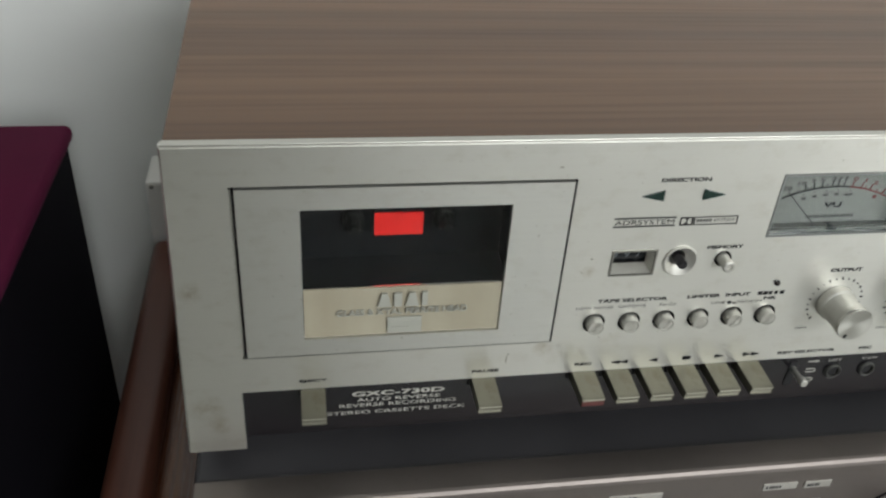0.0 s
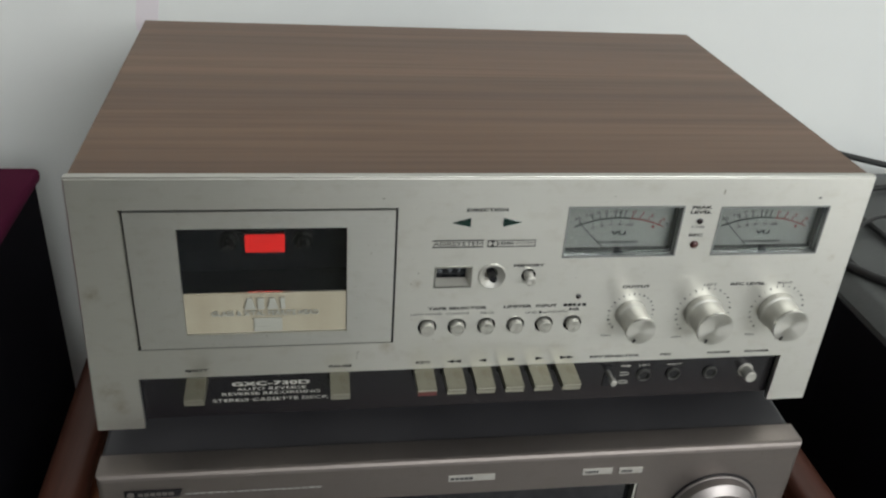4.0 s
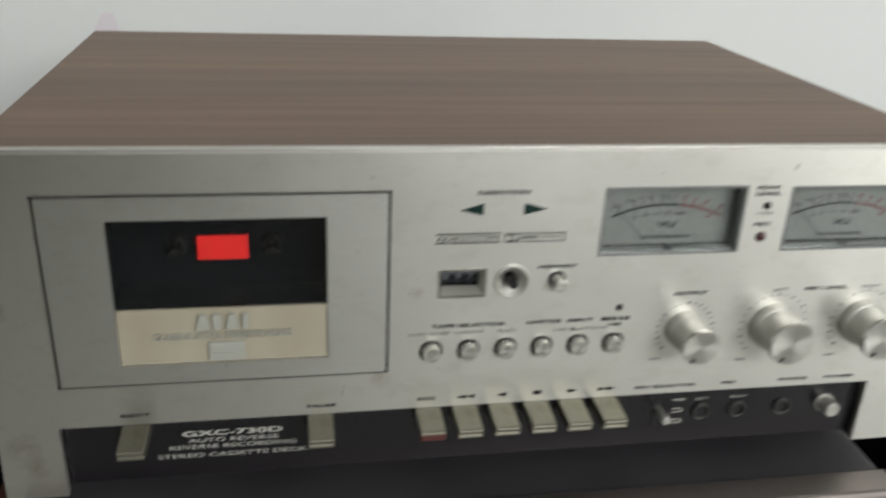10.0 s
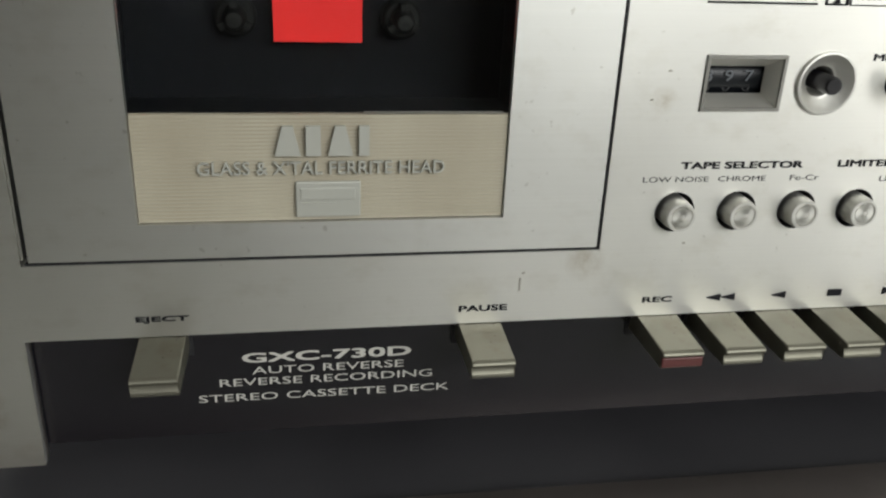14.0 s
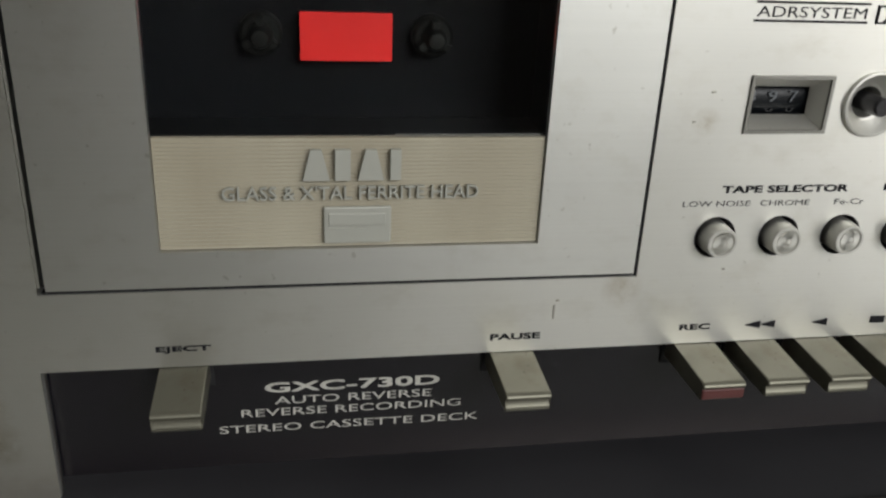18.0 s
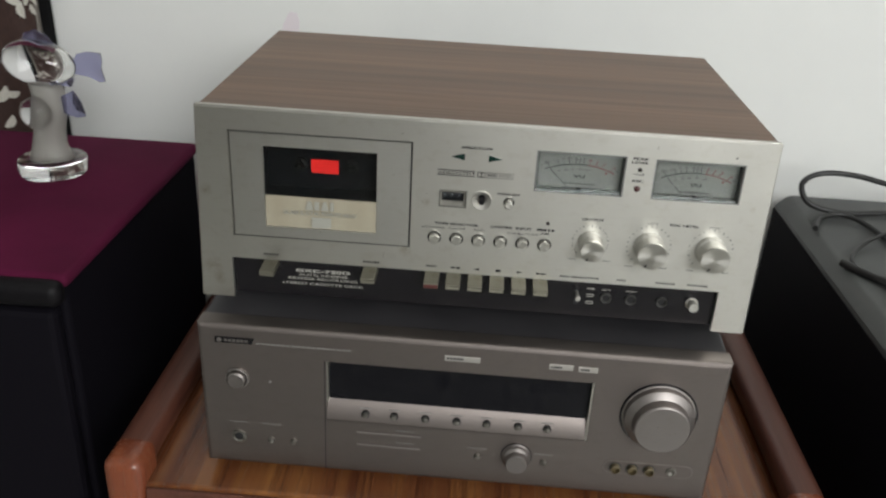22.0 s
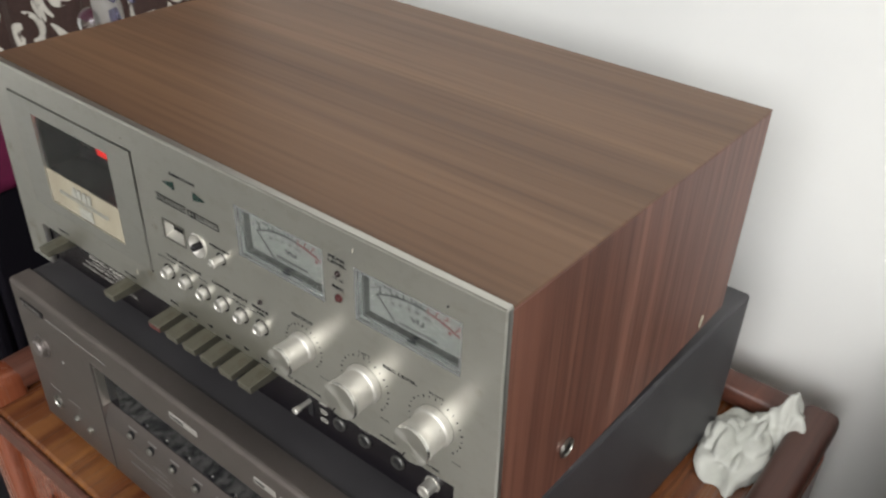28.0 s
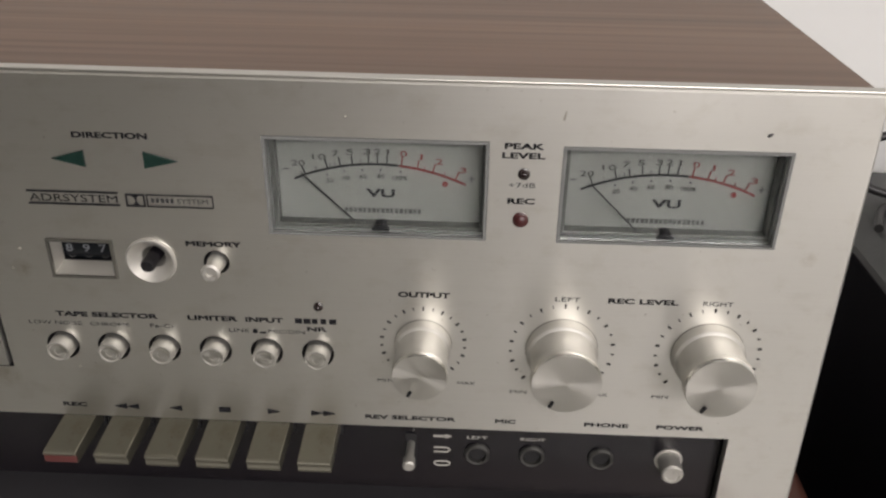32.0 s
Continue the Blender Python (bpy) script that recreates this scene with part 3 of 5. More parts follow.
# a column of scrolls and leaves in the strip near the curtain's edge
for k in range(9):
    zz = 0.52 + 0.066 * k
    xx = -0.688 + 0.012 * math.sin(k * 1.7 + 0.5)
    part("scroll_motif", motif([swirl_strip(xx, zz, 0.023, 1.1, k * 1.3, (-1) ** k, 0.012)]), M_MOTIF, curtain)
    part("scroll_motif", motif([swirl_strip(xx + 0.024 * (-1) ** k, zz + 0.030, 0.017, 1.0, k * 2.1, -(-1) ** k, 0.011)]), M_MOTIF, curtain)
    part("scroll_motif", motif([leaf_strip(xx + 0.020, zz + 0.012, 0.024, 1.2 + 0.9 * (-1) ** k, 0.012, 0.7)]), M_MOTIF, curtain)
    part("scroll_motif", motif([leaf_strip(xx - 0.030, zz + 0.004, 0.022, 1.6 - 0.8 * (-1) ** k, 0.012, -0.7)]), M_MOTIF, curtain)
# a drooping flower and a low spray beside the hem
for xx, zz, ln, rot, w, bend in ((-0.588, 0.909, 0.030, 2.95, 0.013, 0.7), (-0.592, 0.905, 0.026, -1.5, 0.013, 0.9), (-0.577, 0.905, 0.024, -1.3, 0.008, -0.5), (-0.568, 0.908, 0.026, -1.5, 0.007, 0.4), (-0.581, 0.885, 0.019, -1.7, 0.009, 0.5), (-0.569, 0.884, 0.014, -1.4, 0.006, 0.4), (-0.572, 0.912, 0.026, 0.2, 0.013, -0.8), (-0.586, 0.918, 0.026, 1.2, 0.013, 0.7),
                                 (-0.634, 0.742, 0.016, 1.2, 0.009, 0.6), (-0.630, 0.764, 0.022, 0.2, 0.012, 1.2), (-0.616, 0.772, 0.018, -0.4, 0.010, 0.9), (-0.622, 0.726, 0.018, 0.6, 0.010, 0.8), (-0.640, 0.720, 0.018, 2.0, 0.010, 0.8), (-0.600, 0.742, 0.016, 1.2, 0.009, 0.6), (-0.592, 0.724, 0.016, 0.8, 0.009, 0.6)):
    part("petal_motif", motif([leaf_strip(xx, zz, ln, rot, w, bend)]), M_MOTIF, curtain)

# ---- left loudspeaker with the velvet cover ----
LT = 0.753
spk = thing("loudspeaker", (-0.47, 0.18, 0), "tall black floor loudspeaker with a maroon velvet top", "loudspeaker", "loudspeakers beside the table")
part("cabinet", box(-0.602, -0.342, 0.012, 0.348, 0.03, LT - 0.014, 0.004), M_SPK, spk)
part("front_grille", box(-0.598, -0.346, -0.006, 0.0115, 0.05, LT - 0.03, 0.006), M_SPK, spk)
part("plinth", box(-0.608, -0.336, 0.0, 0.354, 0.0, 0.0295, 0.004), M_TRIM, spk)
part("front_trim", box(-0.604, -0.338, -0.010, 0.010, LT - 0.026, LT - 0.003, 0.009, 4), M_TRIM, spk, "glossy black rounded front trim", smooth=True, angle=50)
part("velvet_cover", box(-0.606, -0.3365, 0.006, 0.350, LT - 0.0135, LT, 0.006, 3), M_VELVET, spk, "maroon velvet cover on top", smooth=True, angle=50)

# ---- right loudspeaker ----
RT = 0.714
spr = thing("loudspeaker", (0.50, 0.2, 0), "black floor loudspeaker with a charcoal vinyl top", "loudspeaker", "loudspeakers beside the table")
bm = bmesh.new()
x0, x1, y0, y1 = 0.371, 0.654, -0.10, 0.411
loops = [[bm.verts.new(p) for p in ((x0 + i, y0 + i, z), (x1 - i, y0 + i, z), (x1 - i, y1 - i, z), (x0 + i, y1 - i, z))] for i, z in ((0, 0.03), (0, RT - 0.018))]
for i in range(4):
    bm.faces.new((loops[0][i], loops[0][(i + 1) % 4], loops[1][(i + 1) % 4], loops[1][i]))
bm.faces.new(loops[0][::-1])
bm.faces.new(loops[1])
part("cabinet", bm, M_SPK, spr)
bm = bmesh.new()
loops = [[bm.verts.new(p) for p in ((x0 + i, y0 + i, z), (x1 - i, y0 + i, z), (x1 - i, y1 - i * 0.1, z), (x0 + i, y1 - i * 0.1, z))] for i, z in ((0.001, RT - 0.0178), (0.002, RT - 0.013), (0.013, RT - 0.002), (0.018, RT))]
for a_, b_2 in zip(loops, loops[1:]):
    for i in range(4):
        bm.faces.new((a_[i], a_[(i + 1) % 4], b_2[(i + 1) % 4], b_2[i]))
bm.faces.new(loops[-1])
bm.faces.new(loops[0][::-1])
part("top_panel", bm, M_SPK_TOP, spr, "charcoal vinyl top with a sloping rim", smooth=True, angle=25)
part("front_grille", box(0.375, 0.649, -0.113, -0.1005, 0.06, 0.66, 0.006), M_SPK, spr)
part("plinth", box(0.367, 0.658, -0.104, 0.416, 0.0, 0.0295, 0.004), M_TRIM, spr)

# ---- cables ----
def cable(points, r, label):
    ob = tube(points, r, "cable", M_CABLE)
    return tagged(ob, label, "cable", "cables on the loudspeaker")


cz = RT + 0.0045
cable([(0.63, 0.38, 0.722), (0.56, 0.376, 0.733), (0.481, 0.368, 0.752), (0.440, 0.362, 0.762), (0.405, 0.360, 0.764), (0.385, 0.360, 0.757), (0.379, 0.359, 0.744), (0.392, 0.355, 0.726), (0.430, 0.352, cz), (0.493, 0.362, cz), (0.56, 0.37, cz), (0.63, 0.366, cz)], 0.0034, "thick black cable arched in a loop over the loudspeaker top")
cable([(0.382, 0.300, cz), (0.397, 0.330, cz), (0.425, 0.340, cz + 0.003), (0.447, 0.320, cz), (0.455, 0.275, cz), (0.456, 0.214, cz), (0.475, 0.150, cz), (0.52, 0.09, cz)], 0.0032, "black cable looped on the loudspeaker top")
cable([(0.60, 0.315, cz), (0.52, 0.303, cz), (0.455, 0.283, cz + 0.007), (0.412, 0.252, cz), (0.393, 0.212, cz), (0.410, 0.168, cz), (0.455, 0.135, cz), (0.53, 0.13, cz), (0.60, 0.16, cz)], 0.0022, "thin black cable coiled on the loudspeaker top")
cable([(0.381, 0.214, cz), (0.402, 0.184, cz), (0.428, 0.152, cz + 0.004), (0.462, 0.110, cz + 0.005), (0.51, 0.06, cz), (0.56, 0.0, cz)], 0.0045, "thick black cable end lying on the loudspeaker top")
cable([(0.47, 0.20, cz + 0.004), (0.43, 0.165, cz + 0.009), (0.398, 0.125, cz), (0.415, 0.085, cz), (0.47, 0.075, cz), (0.50, 0.11, cz + 0.006), (0.55, 0.20, cz), (0.61, 0.25, cz)], 0.0026, "thin black cable coiled on the loudspeaker top")

# ---- table ----
TT = 0.587
table = thing("tv_table", (0.015, 0.165, 0), "polished reddish wood cabinet table with raised side rails", "table")
part("tabletop", box(-0.295, 0.308, -0.049, 0.398, TT - 0.022, TT, 0.003), M_TABLE_TOP, table, "brown wood top with golden grain")
for xa, xb in ((-0.299, -0.266), (0.280, 0.312)):
    bm = bmesh.new()
    box(xa, xb, -0.054, 0.400, TT + 0.0005, TT + 0.025, 0.009, 4, bm=bm)
    part("side_rail", bm, M_RAIL, table, smooth=True, angle=50)
    part("front_post", box(xa - 0.001, xb + 0.001, -0.0565, -0.016, 0.06, TT + 0.0255, 0.010, 4), M_FRONT, table, smooth=True, angle=50)
part("back_rail", box(-0.2655, 0.2795, 0.372, 0.399, TT + 0.0005, TT + 0.023, 0.006, 3), M_RAIL, table, smooth=True, angle=50)
part("front_edge", box(-0.2645, 0.2785, -0.0545, -0.0495, TT - 0.024, TT - 0.002, 0.002), M_RAIL, table)
for xa, xb in ((-0.297, -0.279), (0.292, 0.310)):
    part("side_panel", box(xa, xb, -0.0155, 0.396, 0.05, TT - 0.0225, 0.002), M_FRONT, table)
part("back_panel", box(-0.2785, 0.2915, 0.384, 0.394, 0.06, TT - 0.0225), M_FRONT, table)
part("bottom_shelf", box(-0.2785, 0.2915, -0.034, 0.3835, 0.06, 0.08), M_FRONT, table)
for xa, xb in ((-0.2590, 0.0085), (0.0095, 0.2770)):
    d = part("door", box(xa, xb, -0.046, -0.028, 0.085, TT - 0.026, 0.003), M_FRONT, table)
    part("door_panel", box(xa + 0.045, xb - 0.045, -0.050, -0.0465, 0.13, TT - 0.07, 0.002), M_FRONT, d)
    hx = xb - 0.02 if xa < 0 else xa + 0.02
    part("knob", lathe([(0.006, -0.0465), (0.005, -0.056), (0.010, -0.064), (0.008, -0.071), (0, -0.072)], 18, "y", hx, 0.34), M_RING, d, smooth=True)
for xa in (-0.290, 0.28):
    for ya in (-0.045, 0.345):
        part("leg", box(xa, xa + 0.025, ya, ya + 0.035, 0.0, 0.0495, 0.002), M_FRONT, table)

# ---- cotton cloth on the table ----
def cloth_heap():
    """A crumpled heap: overlapping rounded folds with sharp valleys between them."""
    bm = bmesh.new()
    for cx, cy, rx, ry, rz, k, lean in ((0.255, 0.322, 0.029, 0.047, 0.022, 0.0, 0.0), (0.246, 0.312, 0.016, 0.026, 0.026, 2.1, -0.1), (0.259, 0.332, 0.016, 0.028, 0.028, 4.4, 0.1), (0.281, 0.357, 0.0155, 0.018, 0.042, 7.3, 0.0), (0.264, 0.308, 0.012, 0.028, 0.016, 9.2, 0.0)):
        rows = []
        for j in range(25):
            th = math.pi / 2 * j / 24
            ring = []
            for i in range(64):
                ph = 2 * math.pi * i / 64
                d = Vector((math.cos(ph) * math.cos(th), math.sin(ph) * math.cos(th), math.sin(th)))
                w = noise.noise(d * 1.6 + Vector((k, 0, 0)))
                fold_ = abs(math.sin(1.5 * ph + 2.2 * w + 1.3 * d.z + k)) - 0.5
                r = 1 + 0.30 * fold_ * math.cos(th) ** 0.5 + 0.30 * noise.noise(d * 1.7 + Vector((0, k, 3))) - 0.05 * abs(noise.noise(d * 4 + Vector((0, 0, k))))
                z = rz * r * d.z
                ring.append(bm.verts.new((cx + rx * r * d.x + lean * z, cy + ry * r * d.y, TT + 0.0008 + z)))
            rows.append(ring)
        for a, b in zip(rows, rows[1:]):
            for i in range(64):
                bm.faces.new((a[i], a[(i + 1) % 64], b[(i + 1) % 64], b[i]))
        bm.faces.new(rows[0][::-1])
    return bm


cloth = tagged(part("cloth", cloth_heap(), M_CLOTH, None, smooth=True, angle=80), "crumpled off-white cotton cloth lying on the table", "cloth")
cloth.location = (-0.004, 0.005, 0)
weld = cloth.modifiers.new("weld", "REMESH")
weld.mode, weld.voxel_size, weld.use_smooth_shade = "VOXEL", 0.0012, True

# ---- glass figurine ----
def figurine():
    bm = bmesh.new()
    fx, fy, fz = -0.4545, 0.231, LT
    mats = []

    def mark(before, k):
        for f in bm.faces[before:]:
            f.material_index = k
            f.smooth = True

    n0 = len(bm.faces)
    lathe([(0, fz + 0.0005), (0.0341, fz + 0.0005), (0.0347, fz + 0.0012), (0.0347, fz + 0.0140), (0.0339, fz + 0.0150), (0, fz + 0.0150)], 40, "z", fx, fy, bm)
    bm.faces.ensure_lookup_table()
    mark(n0, 0)
    n0 = len(bm.faces)
    rows = []
    for r, h, dx in ((0.0268, 0.0155, 0), (0.0238, 0.022, 0), (0.0205, 0.032, 0), (0.0190, 0.045, 0.002), (0.0188, 0.058, 0.005), (0.0200, 0.072, 0.008), (0.0200, 0.085, 0.007), (0.0185, 0.096, 0.004), (0.015, 0.108, 0.000)):
        rows.append([bm.verts.new((fx + dx + 0.86 * r * math.cos(a), fy + 0.7 * r * math.sin(a), fz + h)) for a in (2 * math.pi * i / 28 for i in range(28))])
    for a, b in zip(rows, rows[1:]):
        for i in range(28):
            bm.faces.new((a[i], a[(i + 1) % 28], b[(i + 1) % 28], b[i]))
    bm.faces.new(rows[0][::-1])
    bm.faces.new(rows[-1])
    bm.faces.ensure_lookup_table()
    mark(n0, 1)
    n0 = len(bm.faces)
    for (ox, oz), (sx, sy, sz), tilt in (((0.008, 0.120), (0.037, 0.022, 0.0225), 8), ((-0.002, 0.068), (0.0170, 0.0160, 0.0165), 0)):
        bmesh.ops.create_uvsphere(bm, u_segments=32, v_segments=20, radius=1, matrix=Matrix.Translation((fx + ox, fy - 0.012, fz + oz)) @ Matrix.Rotation(radians(tilt), 4, "Y") @ Matrix.Diagonal((sx, sy, sz, 1)))
    bm.faces.ensure_lookup_table()
    mark(n0, 0)
    n0 = len(bm.faces)
    for pts in (
        [(0.040, 0.120), (0.046, 0.130), (0.056, 0.133), (0.070, 0.132), (0.071, 0.124), (0.069, 0.117), (0.072, 0.104), (0.067, 0.103), (0.056, 0.108), (0.040, 0.110)],
        [(-0.008, 0.138), (-0.004, 0.148), (0.006, 0.152), (0.018, 0.146), (0.027, 0.134), (0.010, 0.131)],
        [(0.022, 0.098), (0.036, 0.096), (0.040, 0.104), (0.032, 0.108), (0.023, 0.106)],
        [(0.024, 0.086), (0.037, 0.092), (0.044, 0.080), (0.047, 0.066), (0.038, 0.064), (0.025, 0.068)],
    ):
        c = (sum(p[0] for p in pts) / len(pts), sum(p[1] for p in pts) / len(pts))
        for side in (-1, 1):
            mid = bm.verts.new((fx + c[0], fy - 0.008 + side * 0.0026, fz + c[1]))
            ring = [bm.verts.new((fx + x, fy - 0.008 + side * 0.0012, fz + z)) for x, z in pts]
            for i in range(len(ring)):
                bm.faces.new((ring[i], ring[(i + 1) % len(ring)], mid))
            if side == -1:
                first = ring
        for i in range(len(pts)):
            bm.faces.new((first[i], first[(i + 1) % len(pts)], ring[(i + 1) % len(pts)], ring[i]))
    bm.faces.ensure_lookup_table()
    for f in bm.faces[n0:]:
        f.material_index = 2
    n0 = len(bm.faces)
    bmesh.ops.create_uvsphere(bm, u_segments=10, v_segments=8, radius=0.0018, matrix=Matrix.Translation((fx - 0.022, fy - 0.030, fz + 0.124)))
    bm.faces.ensure_lookup_table()
    mark(n0, 3)
    return bm


me = finish(figurine(), [M_GLASS, M_FROST, M_VIOLET, M_INK], "figurine")
tagged(part("figurine", me, None, None), "clear crystal figurine with frosted stem and violet glass pieces", "figurine")

# ---- receiver ----
RF, RB, RZ0, RZ1 = -0.0275, 0.336, 0.5985, 0.737
RXL, RXR = -0.2180, 0.2080
recv = thing("av_receiver", (0, 0.15, TT), "silver-brown hi-fi receiver with a dark display and large volume knob", "receiver")
bm = box(RXL - 0.001, RXR - 0.001, RF + 0.0185, RB, RZ0 - 0.004, RZ1 - 0.002, 0.0025)
for v in bm.verts:
    if v.co.x > 0:
        v.co.x += 0.017 * (v.co.y - RF) / (RB - RF)
part("case", bm, M_RECV_TOP, recv, "dark grey painted steel case")
RECESS = (-0.1135, 0.1035, 0.6520, 0.7098)
bm = sheet_with_holes(rect(RXL, RXR, RZ0, RZ1), [rect(*RECESS)], RF, RF + 0.018)
rim = [e for e in bm.edges if all(abs(v.co.y - RF) < 1e-6 for v in e.verts) and any(all(abs(v.co[k] - w) < 1e-6 for v in e.verts) for k, w in ((0, RXL), (0, RXR), (2, RZ0), (2, RZ1)))]
bmesh.ops.bevel(bm, geom=rim, offset=0.0036, segments=3, profile=0.5, affect="EDGES")
front = part("front_panel", bm, M_RECV, recv, "brushed titanium-coloured front with a sunk display")
part("seam", box(-0.1150, -0.1143, RF - 0.0003, RF + 0.0002, RZ0 + 0.002, 0.7105), M_HOLE, front)
part("display", box(-0.1134, 0.1034, RF + 0.0066, RF + 0.0078, 0.6675, 0.7097, 0.0003), M_DISPLAY, front, "glossy black display window")
part("display_edge", box(-0.1133, -0.1120, RF + 0.0006, RF + 0.0065, 0.6702, 0.7096), M_EDGE, front, "bright polished edge of the display")
part("display_edge", box(0.1018, 0.1032, RF + 0.0006, RF + 0.0065, 0.6522, 0.7096), M_EDGE, front, "bright polished edge of the display")
bm = bmesh.new()
prof = [(RF + 0.0065, 0.6521), (RF + 0.0004, 0.6521), (RF - 0.0004, 0.6530), (RF - 0.0002, 0.6546), (RF + 0.0018, 0.6605), (RF + 0.0040, 0.6660), (RF + 0.0065, 0.6700)]
ends = [[bm.verts.new((x, y, z)) for y, z in prof] for x in (-0.1133, 0.1016)]
for i in range(len(prof)):
    j = (i + 1) % len(prof)
    bm.faces.new((ends[0][i], ends[0][j], ends[1][j], ends[1][i]))
bm.faces.new(ends[0])
bm.faces.new(ends[1][::-1])
strip = part("button_strip", bm, M_RECV, front, "rounded silver strip with small buttons", smooth=True, angle=40)
small = finish(lathe([(0.0028, 0.001), (0.0028, -0.0012), (0.0022, -0.0030), (0.0012, -0.0034), (0, -0.0034)], 16), M_RING, "small_button", True)
for x in (-0.081, -0.057, -0.031, -0.005, 0.020, 0.046, 0.070):
    part("button_well", lathe([(0.0034, 0.0012), (0.0034, -0.0009), (0, -0.0009)], 16), M_HOLE, recv, place=(x, RF + 0.0012, 0.6600))
    part("small_button", small, None, recv, place=(x, RF + 0.0016, 0.6600))
for x in (-0.081, -0.057, -0.031, -0.005, 0.020, 0.046, 0.070):
    part("print", box(x - 0.005, x + 0.005, -0.0003, 0.0006, -0.0004, 0.0004), M_RECV_PRINT, recv, place=(0.0, RF + 0.0030, 0.6645))
# left: standby button, socket, small buttons
part("standby_button", lathe([(0.0098, 0.0004), (0.0098, -0.0016), (0.0086, -0.0020), (0.0080, -0.0006), (0.0076, -0.0010), (0.0074, -0.0050), (0.0062, -0.0062), (0, -0.0058)], 32), M_RECV_STRIP, recv, "round silver button", place=(-0.187, RF, 0.6875), smooth=True)
part("headphone_socket", lathe([(0.0064, 0.0003), (0.0064, -0.0014), (0.0048, -0.0018), (0.0040, -0.0004), (0, -0.0004)], 24), M_RING, recv, place=(-0.189, RF, 0.6275), smooth=True)
part("socket_hole", lathe([(0.0034, 0), (0.0034, -0.0007), (0, -0.0007)], 16), M_HOLE, recv, place=(-0.189, RF, 0.6275))
for x in (-0.161, -0.142):
    part("small_button", small, None, recv, place=(x, RF, 0.6265))
part("standby_lamp", lathe([(0.0011, 0.0002), (0.0011, -0.0005), (0, -0.0008)], 12), M_RECV_PRINT, recv, place=(-0.160, RF, 0.6855))
bars(-170, -92, 721.2, 1.1, M_RECV_PRINT, recv, y=RF - 0.0001, n=19, seed=3)
part("badge", prism([(-0.2035, 0.7208), (-0.1735, 0.7208), (-0.1715, 0.7262), (-0.2035, 0.7262)], RF - 0.0008, RF + 0.0004), M_BLACK, recv, "small dark maker's badge")
part("badge_mark", lathe([(0.0021, 0), (0.0021, -0.0005), (0, -0.0005)], 16), M_RECV_STRIP, recv, place=(-0.2000, RF - 0.0007, 0.7235))
bars(-196.0, -176.0, 722.3, 2.4, M_RECV_STRIP, recv, y=RF - 0.0009, n=6, seed=5, name="badge_mark")
for xa, xb, za in ((-0.0178, 0.0107, 0.7203), (0.0655, 0.0845, 0.7200), (0.0888, 0.1040, 0.7195)):
    part("badge", box(xa, xb, RF - 0.0006, RF + 0.0003, za, za + 0.0048, 0.0003), M_RECV_BADGE, recv, "small pale badge")
    bars(xa * 1000 + 1.5, (xa + xb) * 500 + 1, za * 1000 + 1.4, 2.0, M_INK_THIN, recv, y=RF - 0.0006, n=5, seed=int(xa * 900) + 50)
for xa, za in ((-55, 646.0), (-55, 633.6), (6, 634.8), (62, 634.0), (-168, 642), (-196, 642)):
    bars(xa, xa + 16, za, 0.9, M_RECV_PRINT, recv, y=RF - 0.0001, n=5, seed=int(za + xa))
for za in (641.8, 629.0):
    part("button_slit", box(-0.088, -0.034, RF - 0.0009, RF + 0.0003, za / 1000 - 0.0009, za / 1000 + 0.0009, 0.0004), M_RECV_STRIP, recv)
for x, z in ((0.0145, 0.6275), (0.0705, 0.6268)):
    part("small_button", small, None, recv, place=(x, RF, z))
for name, x, z, r, deep in (("volume_knob", 0.1575, 0.6835, 0.0285, 0.020), ("input_knob", 0.0470, 0.6310, 0.0118, 0.0125)):
    k = part(name, lathe([(r * 1.04, 0.0004), (r * 1.04, -0.0012), (r * 1.0, -0.0016), (r * 0.985, -deep * 0.35), (r * 0.93, -deep * 0.42), (r * 0.80, -deep * 0.55), (r * 0.775, -deep * 0.95), (r * 0.735, -deep), (0, -deep * 1.01)], 64), M_RECV_STRIP, recv, "silver rotary knob", place=(x, RF, z), smooth=True)
    part("shadow_ring", lathe([(r * 1.10, 0.0002), (r * 1.10, -0.0005), (r * 1.045, -0.0005)], 48), M_BLACK, k, place=(x, RF, z))
# video and audio inputs
def oval(x0, x1, z, r):
    return [(x0 - r * math.cos(a), z + r * math.sin(a)) for a in (math.pi * (-0.5 + k / 8) for k in range(9))] + [(x1 + r * math.cos(a), z + r * math.sin(a)) for a in (math.pi * (0.5 - k / 8) for k in range(9))]


part("input_plate", prism(oval(0.1265, 0.1880, 0.6282, 0.0066), RF - 0.0003, RF + 0.0003), M_RECV_STRIP, recv, "oval plate round the input sockets")
part("input_plate", prism(oval(0.1265, 0.1880, 0.6282, 0.0058), RF - 0.0006, RF - 0.0002), M_RECV, recv)
for x in (0.1300, 0.1440, 0.1580):
    part("socket_well", lathe([(0.0054, -0.0004), (0.0054, -0.0009), (0, -0.0009)], 20), M_JACK, recv, place=(x, RF, 0.6282))
    part("input_socket", lathe([(0.0042, 0), (0.0042, -0.0040), (0.0032, -0.0044), (0.0026, -0.0012), (0, -0.0012)], 20), M_BRASS, recv, place=(x, RF - 0.0005, 0.6282), smooth=True)
part("optical_socket", lathe([(0.0042, 0.0002), (0.0042, -0.0018), (0.0030, -0.0020), (0, -0.0010)], 20), M_RING, recv, place=(0.1765, RF, 0.6282))
